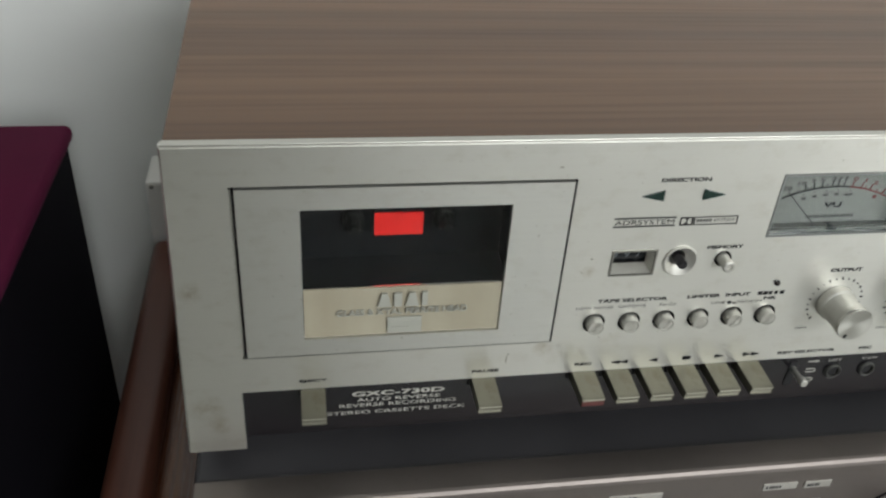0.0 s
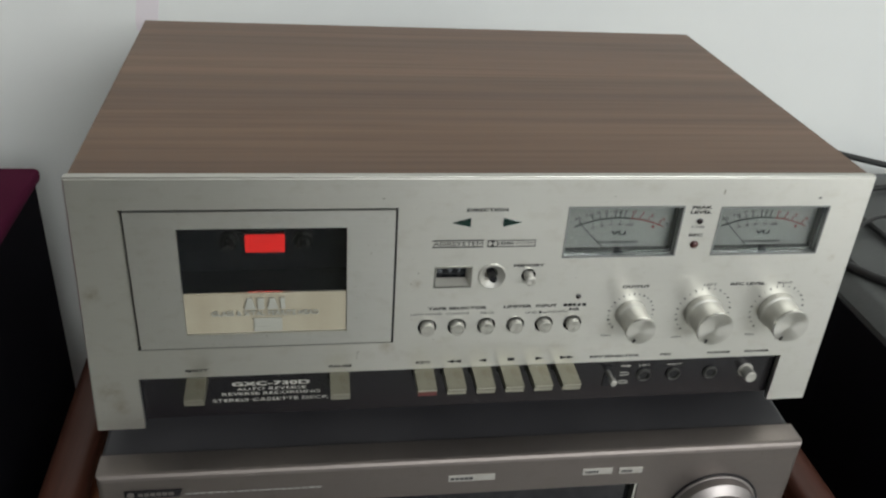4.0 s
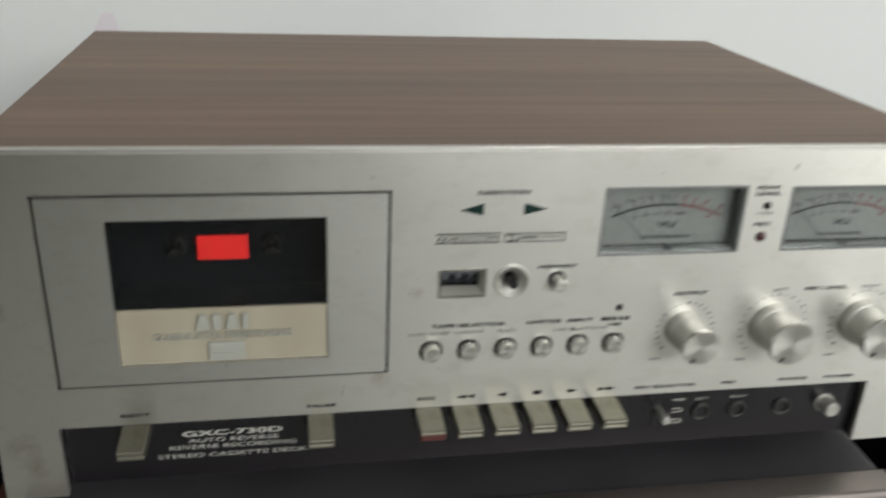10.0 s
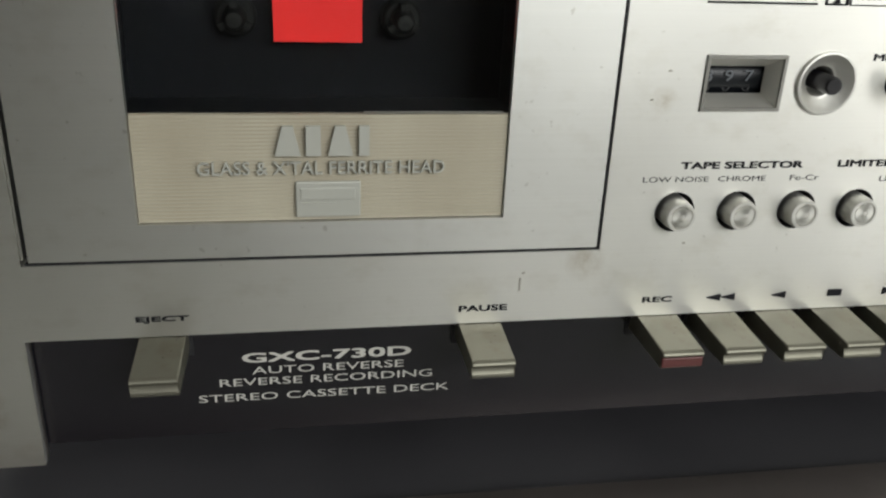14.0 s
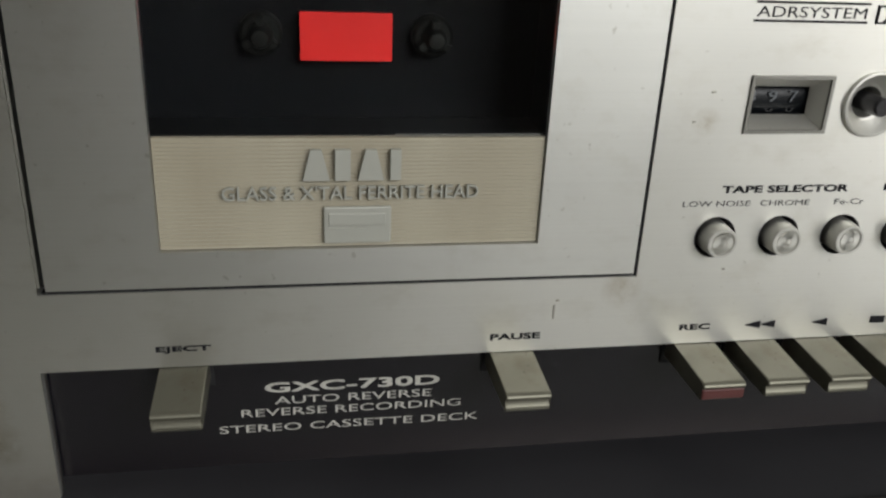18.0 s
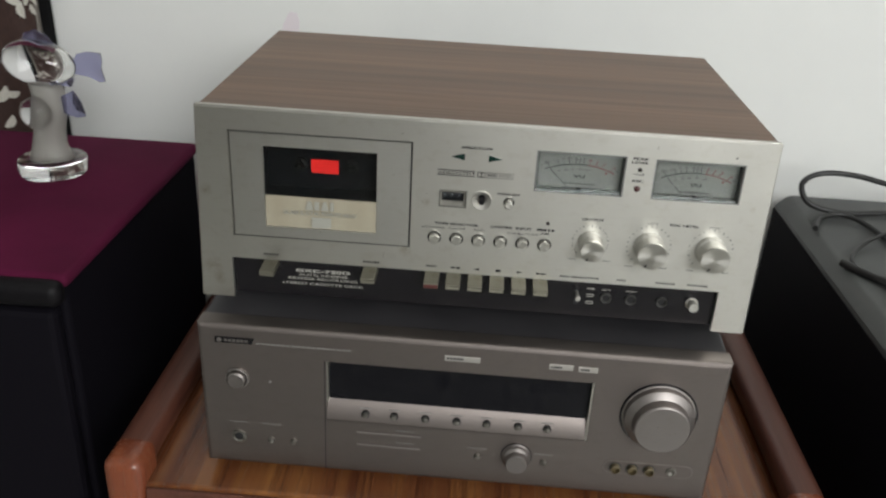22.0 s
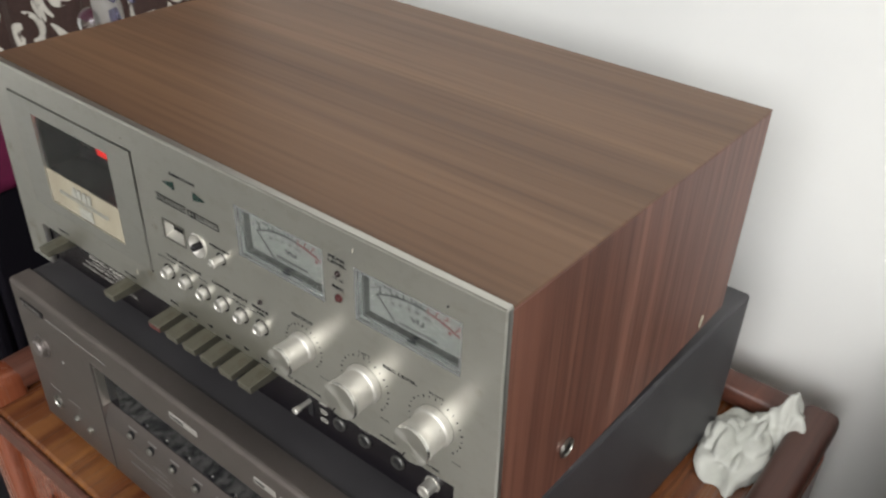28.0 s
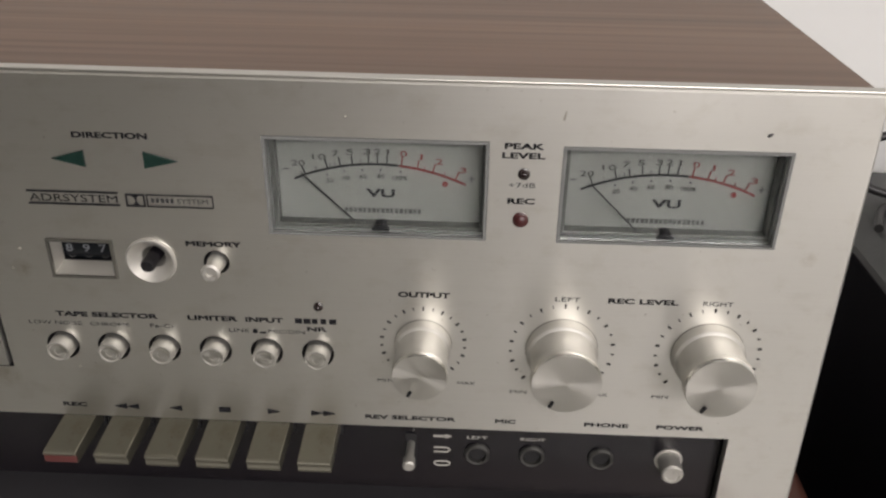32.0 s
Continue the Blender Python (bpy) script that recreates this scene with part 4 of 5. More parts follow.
for x in (RXL + 0.05, RXR - 0.05):
    for y in (0.02, 0.29):
        part("foot", lathe([(0, TT + 0.0002), (0.021, TT + 0.0002), (0.024, RZ0 - 0.004), (0, RZ0 - 0.004)], 28, "z", x, y), M_RUBBER, recv)
bm = bmesh.new()
for i in range(20):
    for j in range(3):
        xx, yy = -0.17 + 0.0175 * i, 0.14 + 0.045 * j
        box(xx, xx + 0.003, yy, yy + 0.03, RZ1 - 0.0021, RZ1 - 0.0017, bm=bm)
part("vent", bm, M_HOLE, recv, "rows of vent slots")
recv.location, recv.rotation_euler = (0.0015, 0.15, TT), (0, 0, radians(-0.4))

# ---- cassette deck ----
DT, DB, DW = 0.908, 0.749, 0.2195
deck = thing("cassette_deck", (0, 0.145, RZ1 - 0.002), "silver stereo cassette deck with walnut case and two meters", "cassette deck")


def P(*mm):
    return [v / 1000 for v in mm]


BUT_X = [-32.0, -14.9, 2.2, 19.3, 36.4, 53.5]
BUT_Z = 814.9
KNOBS = [(88.3, 820.4, 8.4), (133.4, 820.0, 10.6), (180.4, 820.2, 10.6)]
DOOR = P(-191.0, -51.0, 804.8, 891.6)
METERS = [P(41.0, 107.3, 859.2, 891.3), P(128.5, 194.2, 859.2, 890.5)]
COUNTER = P(-29.9, -8.7, 841.3, 855.2)
RESET, MEMORY = P(2.7, 848.4), P(23.4, 848.5)
outer = [(-DW, DB), (-0.1930, DB), (-0.1930, 0.785), (0.1935, 0.785), (0.1935, DB), (DW, DB), (0.2168, DT), (-0.2148, DT + 0.0012)]
holes = [rect(*DOOR), rect(*METERS[0]), rect(*METERS[1]), rect(*COUNTER), circle(*RESET, 0.0078), circle(*MEMORY, 0.0041)]
holes += [circle(x / 1000, BUT_Z / 1000, 0.0053) for x in BUT_X]
bm = sheet_with_holes(outer, holes, 0.0, 0.0042)
rim = [e for e in bm.edges if all(abs(v.co.y) < 1e-6 and abs(v.co.x) > 0.212 for v in e.verts)]
bmesh.ops.bevel(bm, geom=rim, offset=0.0008, segments=1, profile=0.5, affect="EDGES")
fascia = part("front_panel", bm, M_PANEL, deck, "brushed aluminium front panel")
bm = box(-0.2143, 0.2163, 0.0004, 0.0046, DT - 0.0002, DT + 0.0007, 0.0002)
for v in bm.verts:
    v.co.z += 0.0012 * (0.2168 - v.co.x) / 0.4316
part("top_edge", bm, M_EDGE, deck, "bright polished top edge of the panel")
# recess behind the openings
part("panel_backing", box(-0.2085, 0.2085, 0.034, 0.036, 0.787, 0.900), M_HOLE, deck)
# wooden case, a little out of square towards the back


def splay(v):
    f = (v.co.y - 0.0048) / 0.2814
    v.co.x += f * (-0.0060 if v.co.x < 0 else 0.0050)
    v.co.y += f * 0.0050 * (0.5 - v.co.x / 0.44)


bm = box(-0.2145, 0.2160, 0.0048, 0.2862, 0.9060, 0.9072, 0.0003, 1)
for v in bm.verts:
    v.co.z -= 0.0030 * v.co.y / 0.286
    splay(v)
part("top_cover", bm, M_WOOD_TOP, deck, "walnut-look vinyl top")
for s in (-1, 1):
    xa, xb = (0.2105, 0.2160) if s > 0 else (-0.2145, -0.2090)
    bm = box(xa, xb, 0.0048, 0.2860, 0.7480, 0.8989, 0.0010)
    for v in bm.verts:
        if v.co.z > 0.85:
            v.co.z += 0.0070 - 0.0030 * v.co.y / 0.286
        splay(v)
    sp = part("side_cover", bm, M_WOOD_SIDE, deck, "reddish walnut-look side")
    for y, z in ((0.070, 0.7735),):
        if z > 0.76:
            bmr = lathe([(0.0062, 0), (0.0062, 0.0016), (0.0045, 0.0020), (0.0040, 0.0006), (0, 0.0006)], 24)
            r = part("screw", bmr, M_RING, deck, place=(0.2176 if s > 0 else -0.2164, y, z), smooth=True)
            r.rotation_euler = (0, 0, radians(-90 if s > 0 else 90))
            bmr = lathe([(0.0034, 0.0007), (0.0030, 0.0016), (0, 0.0018)], 16)
            r = part("screw_head", bmr, M_CHROME, deck, place=(0.2176 if s > 0 else -0.2164, y, z), smooth=True)
            r.rotation_euler = (0, 0, radians(-90 if s > 0 else 90))
    bmr = prism([(0.0, 0.0), (0.0032, 0.0014), (0.0045, 0.0062), (0.0034, 0.0090), (0.0006, 0.0058)], 0, 0.0008)
    r = part("chip", bmr, M_PLATE, deck, "pale chip in the veneer", place=(0.2213 if s > 0 else -0.2203, 0.243, 0.7540))
    r.rotation_euler = (0, 0, radians(90))
part("back_plate", box(-0.2085, 0.2085, 0.2800, 0.2830, 0.757, 0.8988), M_BLACK, deck)
part("bottom_plate", box(-0.2085, 0.2085, 0.012, 0.2799, 0.7545, 0.7575), M_BLACK, deck)
part("dust_speck", lathe([(0.0008, 0.9040), (0.0006, 0.9050), (0, 0.9052)], 8, "z", 0.075, 0.175), M_PRINT, deck)
for x in (-0.165, 0.165):
    for y in (0.085, 0.255):
        part("foot", lathe([(0, RZ1 - 0.0018), (0.014, RZ1 - 0.0018), (0.016, 0.7544), (0, 0.7544)], 24, "z", x, y), M_RUBBER, deck)
part("rear_socket", box(0.19, 0.205, 0.2831, 0.2945, 0.775, 0.787, 0.001), M_BLACK, deck)

# lower black panel
sub = part("lower_panel", box(-0.2085, 0.2085, 0.0052, 0.0085, 0.7520, 0.7868), M_BLACK, deck, "black lower strip with white print")
bm = bmesh.new()
prof = [(0.0052, 0.7520), (0.0085, 0.7500), (0.0115, 0.7495), (0.0115, 0.7560)]
ends = [[bm.verts.new((x, y, z)) for y, z in prof] for x in (-0.1925, 0.193)]
for i in range(4):
    bm.faces.new((ends[0][i], ends[0][(i + 1) % 4], ends[1][(i + 1) % 4], ends[1][i]))
bm.faces.new(ends[0])
bm.faces.new(ends[1][::-1])
part("lower_lip", bm, M_BLACK, deck)
SY = 0.0050
letter("GXC-730D", -142.8, -98.8, 773.2, 2.9, M_PRINT, sub, SY + 0.0003, 0.035)
letter("AUTO REVERSE", -140.6, -100.6, 769.7, 2.2, M_PRINT, sub, SY + 0.0003, 0.008)
letter("REVERSE RECORDING", -149, -92.7, 766.3, 2.2, M_PRINT, sub, SY + 0.0003, 0.008)
letter("STEREO CASSETTE DECK", -154.6, -87.8, 761.7, 2.2, M_PRINT, sub, SY + 0.0003, 0.008)
letter("LEFT", 103.8, 111.0, 776.2, 1.3, M_PRINT, sub, SY + 0.0003, 0.0)
letter("RIGHT", 122.8, 131.6, 776.2, 1.3, M_PRINT, sub, SY + 0.0003, 0.0)

# panel lettering, in millimetres


def eased(x):
    """The print and lamps in the middle of the panel sit a little to the right of the even layout."""
    knots = ((-220, 0), (-110, 0), (-52, 1.0), (-30, 1.5), (45, 1.6), (110, 1.3), (150, 0.6), (175, 0.2), (220, 0))
    return x + np.interp(x, *zip(*knots))


B, T = M_INK, M_INK_THIN
for body, x0, x1, z, h, ink, bold in (
    ("DIRECTION", -16, 6, 889.0, 1.9, B, 0.043), ("MEMORY", 13, 30, 854.0, 1.8, B, 0.043),
    ("TAPE SELECTOR", -33.5, -0.2, 826.4, 1.9, B, 0.043), ("LIMITER", 10, 26, 826.5, 1.9, B, 0.043), ("INPUT", 29, 41, 826.5, 1.9, B, 0.043),
    ("NR", 49, 55, 823.6, 1.8, B, 0.043), ("LOW NOISE", -43, -25.6, 823.0, 1.4, T, 0.006), ("CHROME", -23, -9.8, 823.0, 1.4, T, 0.006),
    ("Fe-Cr", -3, 5.2, 823.0, 1.5, T, 0.006), ("LINE", 23, 29.6, 822.4, 1.4, T, 0.006), ("MIC/DIN", 36, 48, 822.4, 1.4, T, 0.006),
    ("PEAK", 110.4, 121.6, 889.2, 1.9, B, 0.043), ("LEVEL", 109.8, 122.2, 886.3, 1.9, B, 0.043), ("+7dB", 112, 120, 877.2, 1.5, T, 0.006),
    ("REC", 112, 120, 871.8, 1.9, B, 0.043), ("OUTPUT", 79, 95.2, 838.0, 2.0, B, 0.043), ("LEFT", 129, 137, 838.3, 1.6, T, 0.006),
    ("REC LEVEL", 146, 168, 838.2, 1.9, B, 0.043), ("RIGHT", 176, 185.4, 838.4, 1.6, T, 0.006),
    ("MIN", 71.5, 77, 804.2, 1.3, T, 0.006), ("MAX", 98.5, 104.5, 804.2, 1.3, T, 0.006), ("MIN", 116.4, 122, 801.4, 1.3, T, 0.006), ("MAX", 143.5, 149.5, 801.4, 1.3, T, 0.006),
    ("MIN", 164.5, 170, 801.4, 1.3, T, 0.006), ("MAX", 191.5, 197, 801.4, 1.3, T, 0.006),
    ("REV SELECTOR", 67, 98, 788.2, 1.7, B, 0.043), ("MIC", 112, 119, 788.2, 1.7, B, 0.043), ("PHONE", 143, 158, 788.2, 1.7, B, 0.043), ("POWER", 168, 184, 788.2, 1.7, B, 0.043),
    ("REC", -38.4, -30.4, 788.9, 1.7, B, 0.043), ("EJECT", -167.0, -154.8, 788.8, 1.8, B, 0.043), ("PAUSE", -87.6, -75.2, 788.4, 1.8, B, 0.043),
    ("ADRSYSTEM", -33, -6, 868.2, 2.4, B, 0.006), ("SYSTEM", 12.2, 21.6, 868.6, 1.5, T, 0.006),
):
    letter(body, eased(x0), eased(x1), z, h, ink, fascia, bold=bold)
bars(46.6, 60.6, 826.6, 1.9, B, fascia, n=5, seed=2)
bars(5.8, 13.2, 868.6, 1.5, T, fascia, n=5, seed=4)


def mark(points, material=M_INK, name="printed_mark"):
    return part(name, prism([(eased(x) / 1000, z / 1000) for x, z in points], -0.0004, 0.0001), material, fascia)


for z in (871.3, 867.2):
    mark(rect(-33.4, -5.6, z, z + 0.45))
for a, b, c, d in ((3, 23.2, 867.2, 871.3),):
    for q in (rect(a, b, c, c + 0.25), rect(a, b, d - 0.25, d), rect(a, a + 0.25, c + 0.26, d - 0.26), rect(b - 0.25, b, c + 0.26, d - 0.26)):
        mark(q)
# double-D style symbol as plain shapes
for q in (rect(-3.4, -3.0, 867.2, 871.3), rect(2.0, 2.4, 867.2, 871.3), rect(-2.98, 1.98, 870.9, 871.3), rect(-2.98, 1.98, 867.2, 867.6)):
    mark(q)
mark([(-1.5, 867.7), (-0.6, 868.6), (-0.45, 869.2), (-0.6, 869.9), (-1.5, 870.8), (0.5, 870.8), (-0.1, 869.9), (-0.2, 869.2), (-0.1, 868.6), (0.5, 867.7)])
for pts in ([(-23.4, 882.4), (-13.6, 885.2), (-13.6, 880.0)], [(14.2, 882.4), (4.2, 885.2), (4.2, 880.0)]):
    part("direction_lamp", prism([(eased(x) / 1000, z / 1000) for x, z in pts], -0.0007, 0.0002), M_GREEN, fascia, "dark green arrow lens")
for x in (-20.4, -16.2):
    mark([(x, 789.7), (x + 4.1, 790.7), (x + 4.1, 788.7)])
mark([(-1.2, 789.7), (3.0, 790.7), (3.0, 788.7)])
mark(rect(16.0, 20.0, 788.8, 790.7))
mark([(37.2, 789.7), (33.0, 790.7), (33.0, 788.7)])
for x in (52.2, 56.4):
    mark([(x, 789.7), (x - 4.1, 790.7), (x - 4.1, 788.7)])
mark(rect(31.0, 32.4, 822.4, 823.8))
mark(rect(33.2, 35.2, 822.4, 822.8))
mark([(126.6, 898.4), (127.2, 901.0), (127.5, 901.0), (127.2, 898.4)], M_STAIN, "scratch")
mark([(184.9, 895.2), (185.4, 895.9), (186.5, 896.1), (186.2, 895.3), (185.4, 894.9)], M_INK_THIN, "dent_mark")
for q, s in (((-60.6, 897.0), 1.0), ((-72.0, 798.8), 0.6), ((-40.5, 851.0), 0.6), ((-44.0, 844.0), 0.5), ((-30.0, 806.0), 0.5), ((64.0, 897.5), 0.5)):
    mark([(q[0], q[1]), (q[0] + s * 1.6, q[1] + 0.2 * s), (q[0] + s * 1.3, q[1] + 0.7 * s), (q[0] + 0.2 * s, q[1] + 0.5 * s)], M_STAIN, "stain")
mark(rect(-72.4, -72.1, 794.0, 797.6), M_STAIN, "scratch")


def lamp(x, z, r, material, label):
    r = r / 1000
    part("lamp", lathe([(r * 1.25, 0.0002), (r * 1.25, -0.0006), (r, -0.0008), (r * 0.9, -0.0014), (r * 0.5, -0.0019), (0, -0.0021)], 20), material, fascia, label, place=(eased(x) / 1000, 0, z / 1000), smooth=True)


lamp(53.0, 833.4, 1.2, M_LED_OFF, "small dark indicator lamp")
lamp(116.4, 881.6, 1.4, M_LED_OFF, "small dark red indicator lamp")
lamp(116.2, 866.7, 1.9, M_LED, "red recording lamp")

# round push buttons
shape = finish(lathe([(0.0043, 0.030), (0.0042, -0.0002), (0.0040, -0.0034), (0.0039, -0.0040), (0.0037, -0.0044), (0.0032, -0.0044)], 32), M_KNOB, "selector_button", True, 30)
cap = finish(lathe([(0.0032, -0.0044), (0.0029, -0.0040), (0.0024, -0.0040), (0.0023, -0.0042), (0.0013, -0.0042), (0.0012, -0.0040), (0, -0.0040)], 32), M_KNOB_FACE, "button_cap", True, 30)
# black sleeve added round each button: the hole's shade as colour
ringm = finish(lathe([(0.00535, -0.0001), (0.00530, -0.0003), (0.00515, 0.0002), (0.00515, 0.0300)], 32), M_HOLE, "hole_shade", True, 30)
for x in BUT_X:
    b = part("selector_button", shape, None, deck, place=(x / 1000, 0, BUT_Z / 1000))
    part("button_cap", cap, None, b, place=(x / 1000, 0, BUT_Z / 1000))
    part("hole_shade", ringm, None, b, place=(x / 1000, 0, BUT_Z / 1000))
b = part("memory_button", lathe([(0.0029, 0.030), (0.0029, -0.0010), (0.0026, -0.0016), (0.0026, -0.0056), (0.0030, -0.0062), (0.0030, -0.0070), (0.0024, -0.0075), (0.0014, -0.0075), (0.0012, -0.0069), (0, -0.0069)], 28), M_KNOB, deck, "small silver push button", place=(MEMORY[0], 0, MEMORY[1]), smooth=True, angle=30)
# same black sleeve, shading the memory button's hole by colour
part("hole_shade", lathe([(0.00405, -0.0001), (0.0040, -0.0003), (0.0038, 0.0002), (0.0038, 0.030)], 28), M_HOLE, b, place=(MEMORY[0], 0, MEMORY[1]), smooth=True)
# reset button in its dish
dish = part("reset_dish", lathe([(0.0077, 0.004), (0.0080, -0.0003), (0.0078, -0.0010), (0.0073, -0.0011), (0.0068, -0.0006), (0.0046, 0.0022), (0.0040, 0.0024), (0.0036, 0.0030), (0.0036, 0.010), (0, 0.010)], 40), M_KNOB, deck, "satin metal dish", place=(RESET[0], 0, RESET[1]), smooth=True)
part("reset_button", lathe([(0.0023, 0.0099), (0.0023, -0.0034), (0.0019, -0.0041), (0, -0.0041)], 24), M_BLACK, dish, "black push button", place=(RESET[0], 0, RESET[1]), smooth=True)
# tape counter
cx0, cx1, cz0, cz1 = COUNTER
counter = part("tape_counter", sheet_with_holes(rect(cx0 + 0.0001, cx1 - 0.0001, cz0 + 0.0001, cz1 - 0.0001), [rect(cx0 + 0.0009, cx1 - 0.0009, cz0 + 0.0009, cz1 - 0.0009)], -0.0006, 0.0030), M_RING, deck, "recessed three-digit tape counter")
bm = bmesh.new()
wx0, wx1, wz0, wz1 = -0.0278, -0.0113, 0.8447, 0.8514
ra = [bm.verts.new((x, -0.0004, z)) for x, z in rect(cx0 + 0.0007, cx1 - 0.0007, cz0 + 0.0007, cz1 - 0.0007)]
rb = [bm.verts.new((x, 0.0053, z)) for x, z in rect(wx0, wx1, wz0, wz1)]
for i in range(4):
    bm.faces.new((ra[i], ra[(i + 1) % 4], rb[(i + 1) % 4], rb[i]))
part("counter_bezel", bm, M_KNOB, counter)
bm = bmesh.new()
rows_ = []
for i in range(13):
    a = math.radians(-80 + i * 160 / 12)
    rows_.append([bm.verts.new((x, 0.0122 - 0.0062 * math.cos(a), 0.8479 + 0.0062 * math.sin(a))) for x in (wx0 - 0.001, wx1 + 0.001)])
for a_, b_2 in zip(rows_, rows_[1:]):
    bm.faces.new((a_[0], a_[1], b_2[1], b_2[0]))
part("counter_drum", bm, M_CASSETTE, counter, smooth=True, angle=60)
for body, x in (("8", -26.9), ("9", -21.4), ("7", -16.0)):
    part("digit", text_mesh(body, x / 1000, (x + 2.2) / 1000, 0.8476, 0.0027, M_DIGIT, 0.0058, 0.0, 0.0002, "digit"), None, counter)
for x in (-26.8, -21.3, -15.9):
    part("digit", text_mesh("0", x / 1000, (x + 2.0) / 1000, 0.8449, 0.0016, M_INK_THIN, 0.0066, 0.0, 0.0002, "digit"), None, counter)

# rotary knobs with their scales
for n_k, (x, z, r) in enumerate(KNOBS):
    R = r / 1000
    prof = [(R * 1.09, 0.0001), (R * 1.09, -0.0030), (R * 1.075, -0.0040), (R * 1.03, -0.0046), (R * 1.0, -0.0048), (R * 0.985, -0.0054), (R * 0.985, -0.0140), (R * 1.01, -0.0146), (R * 1.035, -0.0150), (R * 1.04, -0.0172)]
    k = part("level_knob", lathe(prof, 64), M_KNOB, deck, "large turned aluminium knob" if n_k else "turned aluminium output knob", place=(x / 1000, 0, z / 1000), smooth=True, angle=25)
    part("knob_rim", lathe([(R * 1.04, -0.0172), (R * 1.03, -0.0181), (R * 1.005, -0.0187)], 64), M_RIM, k, "bright bevelled rim", place=(x / 1000, 0, z / 1000), smooth=True)
    part("knob_face", lathe([(R * 1.005, -0.0187), (R * 0.5, -0.0184), (0, -0.0184)], 64), M_KNOB_FACE, k, place=(x / 1000, 0, z / 1000), smooth=True)
    a = radians(-118)
    p0, p1 = (R * 0.72 * math.cos(a), R * 0.72 * math.sin(a)), (R * 0.96 * math.cos(a), R * 0.96 * math.sin(a))
    part("pointer_line", ribbon([p0, p1], 0.0009, -0.0191, -0.0184), M_INK, k, place=(x / 1000, 0, z / 1000))
    part("base_ring", lathe([(R * 1.11, 0.0001), (R * 1.11, -0.0003), (R * 1.075, -0.0003)], 48), M_RING, k, place=(x / 1000, 0, z / 1000))
    tick_r = 0.0136 if n_k == 0 else 0.0166
    for i in range(21):
        a = radians(225 - 13.5 * i)
        long = 0.0013 if i % 2 == 0 else 0.0009
        bm = ribbon([((tick_r - long / 2) * math.cos(a), (tick_r - long / 2) * math.sin(a)), ((tick_r + long / 2) * math.cos(a), (tick_r + long / 2) * math.sin(a))], 0.00055 if i % 2 == 0 else 0.0003, -0.0004, 0.0)
        part("scale_tick", bm, M_INK_THIN, fascia, place=(x / 1000, 0, z / 1000))

# piano keys
def key_mesh(w, name):
    bm = bmesh.new()
    prof = [(0.0200, 0.0016), (0.0000, 0.0008), (-0.0172, -0.0002), (-0.0182, -0.0007), (-0.0182, -0.0015), (-0.0169, -0.0022), (-0.0171, -0.0034), (-0.0176, -0.0042), (-0.0174, -0.0052), (0.0200, -0.0056)]
    ends = [[bm.verts.new((x, y, z)) for y, z in prof] for x in (-w / 2, w / 2)]
    for i in range(len(prof)):
        j = (i + 1) % len(prof)
        bm.faces.new((ends[0][i], ends[0][j], ends[1][j], ends[1][i]))
    bm.faces.new(ends[0])
    bm.faces.new(ends[1][::-1])
    bmesh.ops.bevel(bm, geom=bm.edges[:], offset=0.00028, segments=1, affect="EDGES")
    return finish(bm, M_KEY, name)


key6, key_e = key_mesh(0.0112, "key"), key_mesh(0.0110, "key")
for i, x in enumerate((-161.2, -81.5, -32.2, -15.1, 2.0, 19.1, 36.2, 53.2)):
    k = part("key", key_e if i < 2 else key6, None, deck, "worn grey metal piano key", place=(x / 1000, 0, 0.7840))
    if i == 2:
        part("key_lip", box(-0.0055, 0.0055, -0.0179, -0.0163, -0.0047, -0.0019, 0.0003), M_KEY_RED, k, "dull red strip", place=(x / 1000, 0, 0.7840))
    part("key_slot", box(-0.0064, 0.0064, 0.0046, 0.0051, -0.0072, 0.0), M_HOLE, deck, place=(x / 1000, 0, 0.7838))

# sockets, lever and power button on the lower panel
jack = finish(lathe([(0.0046, 0.0006), (0.0046, -0.0008), (0.0040, -0.0016), (0.0033, -0.0014), (0.0030, 0.0002), (0, 0.0002)], 32), M_JACK, "jack_socket", True)
dark = finish(lathe([(0.0028, 0), (0.0028, -0.0002), (0, -0.0002)], 20), M_HOLE, "jack_hole")
for x in (107.6, 127.2, 151.8):
    j = part("jack_socket", jack, None, deck, place=(x / 1000, SY, 0.7697))
    part("jack_hole", dark, None, j, place=(x / 1000, SY, 0.7697))
part("power_button", lathe([(0.0050, 0.0006), (0.0050, -0.0004), (0.0042, -0.0004), (0.0039, -0.0010), (0.0039, -0.0075), (0.0034, -0.0082), (0.0026, -0.0082), (0.0025, -0.0079), (0, -0.0079)], 32), M_KNOB, deck, "round silver power button", place=(0.1758, SY, 0.7702), smooth=True, angle=30)
part("lever_slot", box(-0.0020, 0.0020, -0.0002, 0.0002, -0.0080, 0.0080), M_HOLE, deck, place=(0.0838, SY - 0.0001, 0.7700))
part("lever", lathe([(0.0014, 0), (0.0015, -0.0080), (0.0021, -0.0086), (0.0022, -0.0120), (0.0017, -0.0126), (0, -0.0126)], 20), M_KNOB, deck, "small silver selector lever", place=(0.0838, SY, 0.7735), smooth=True)
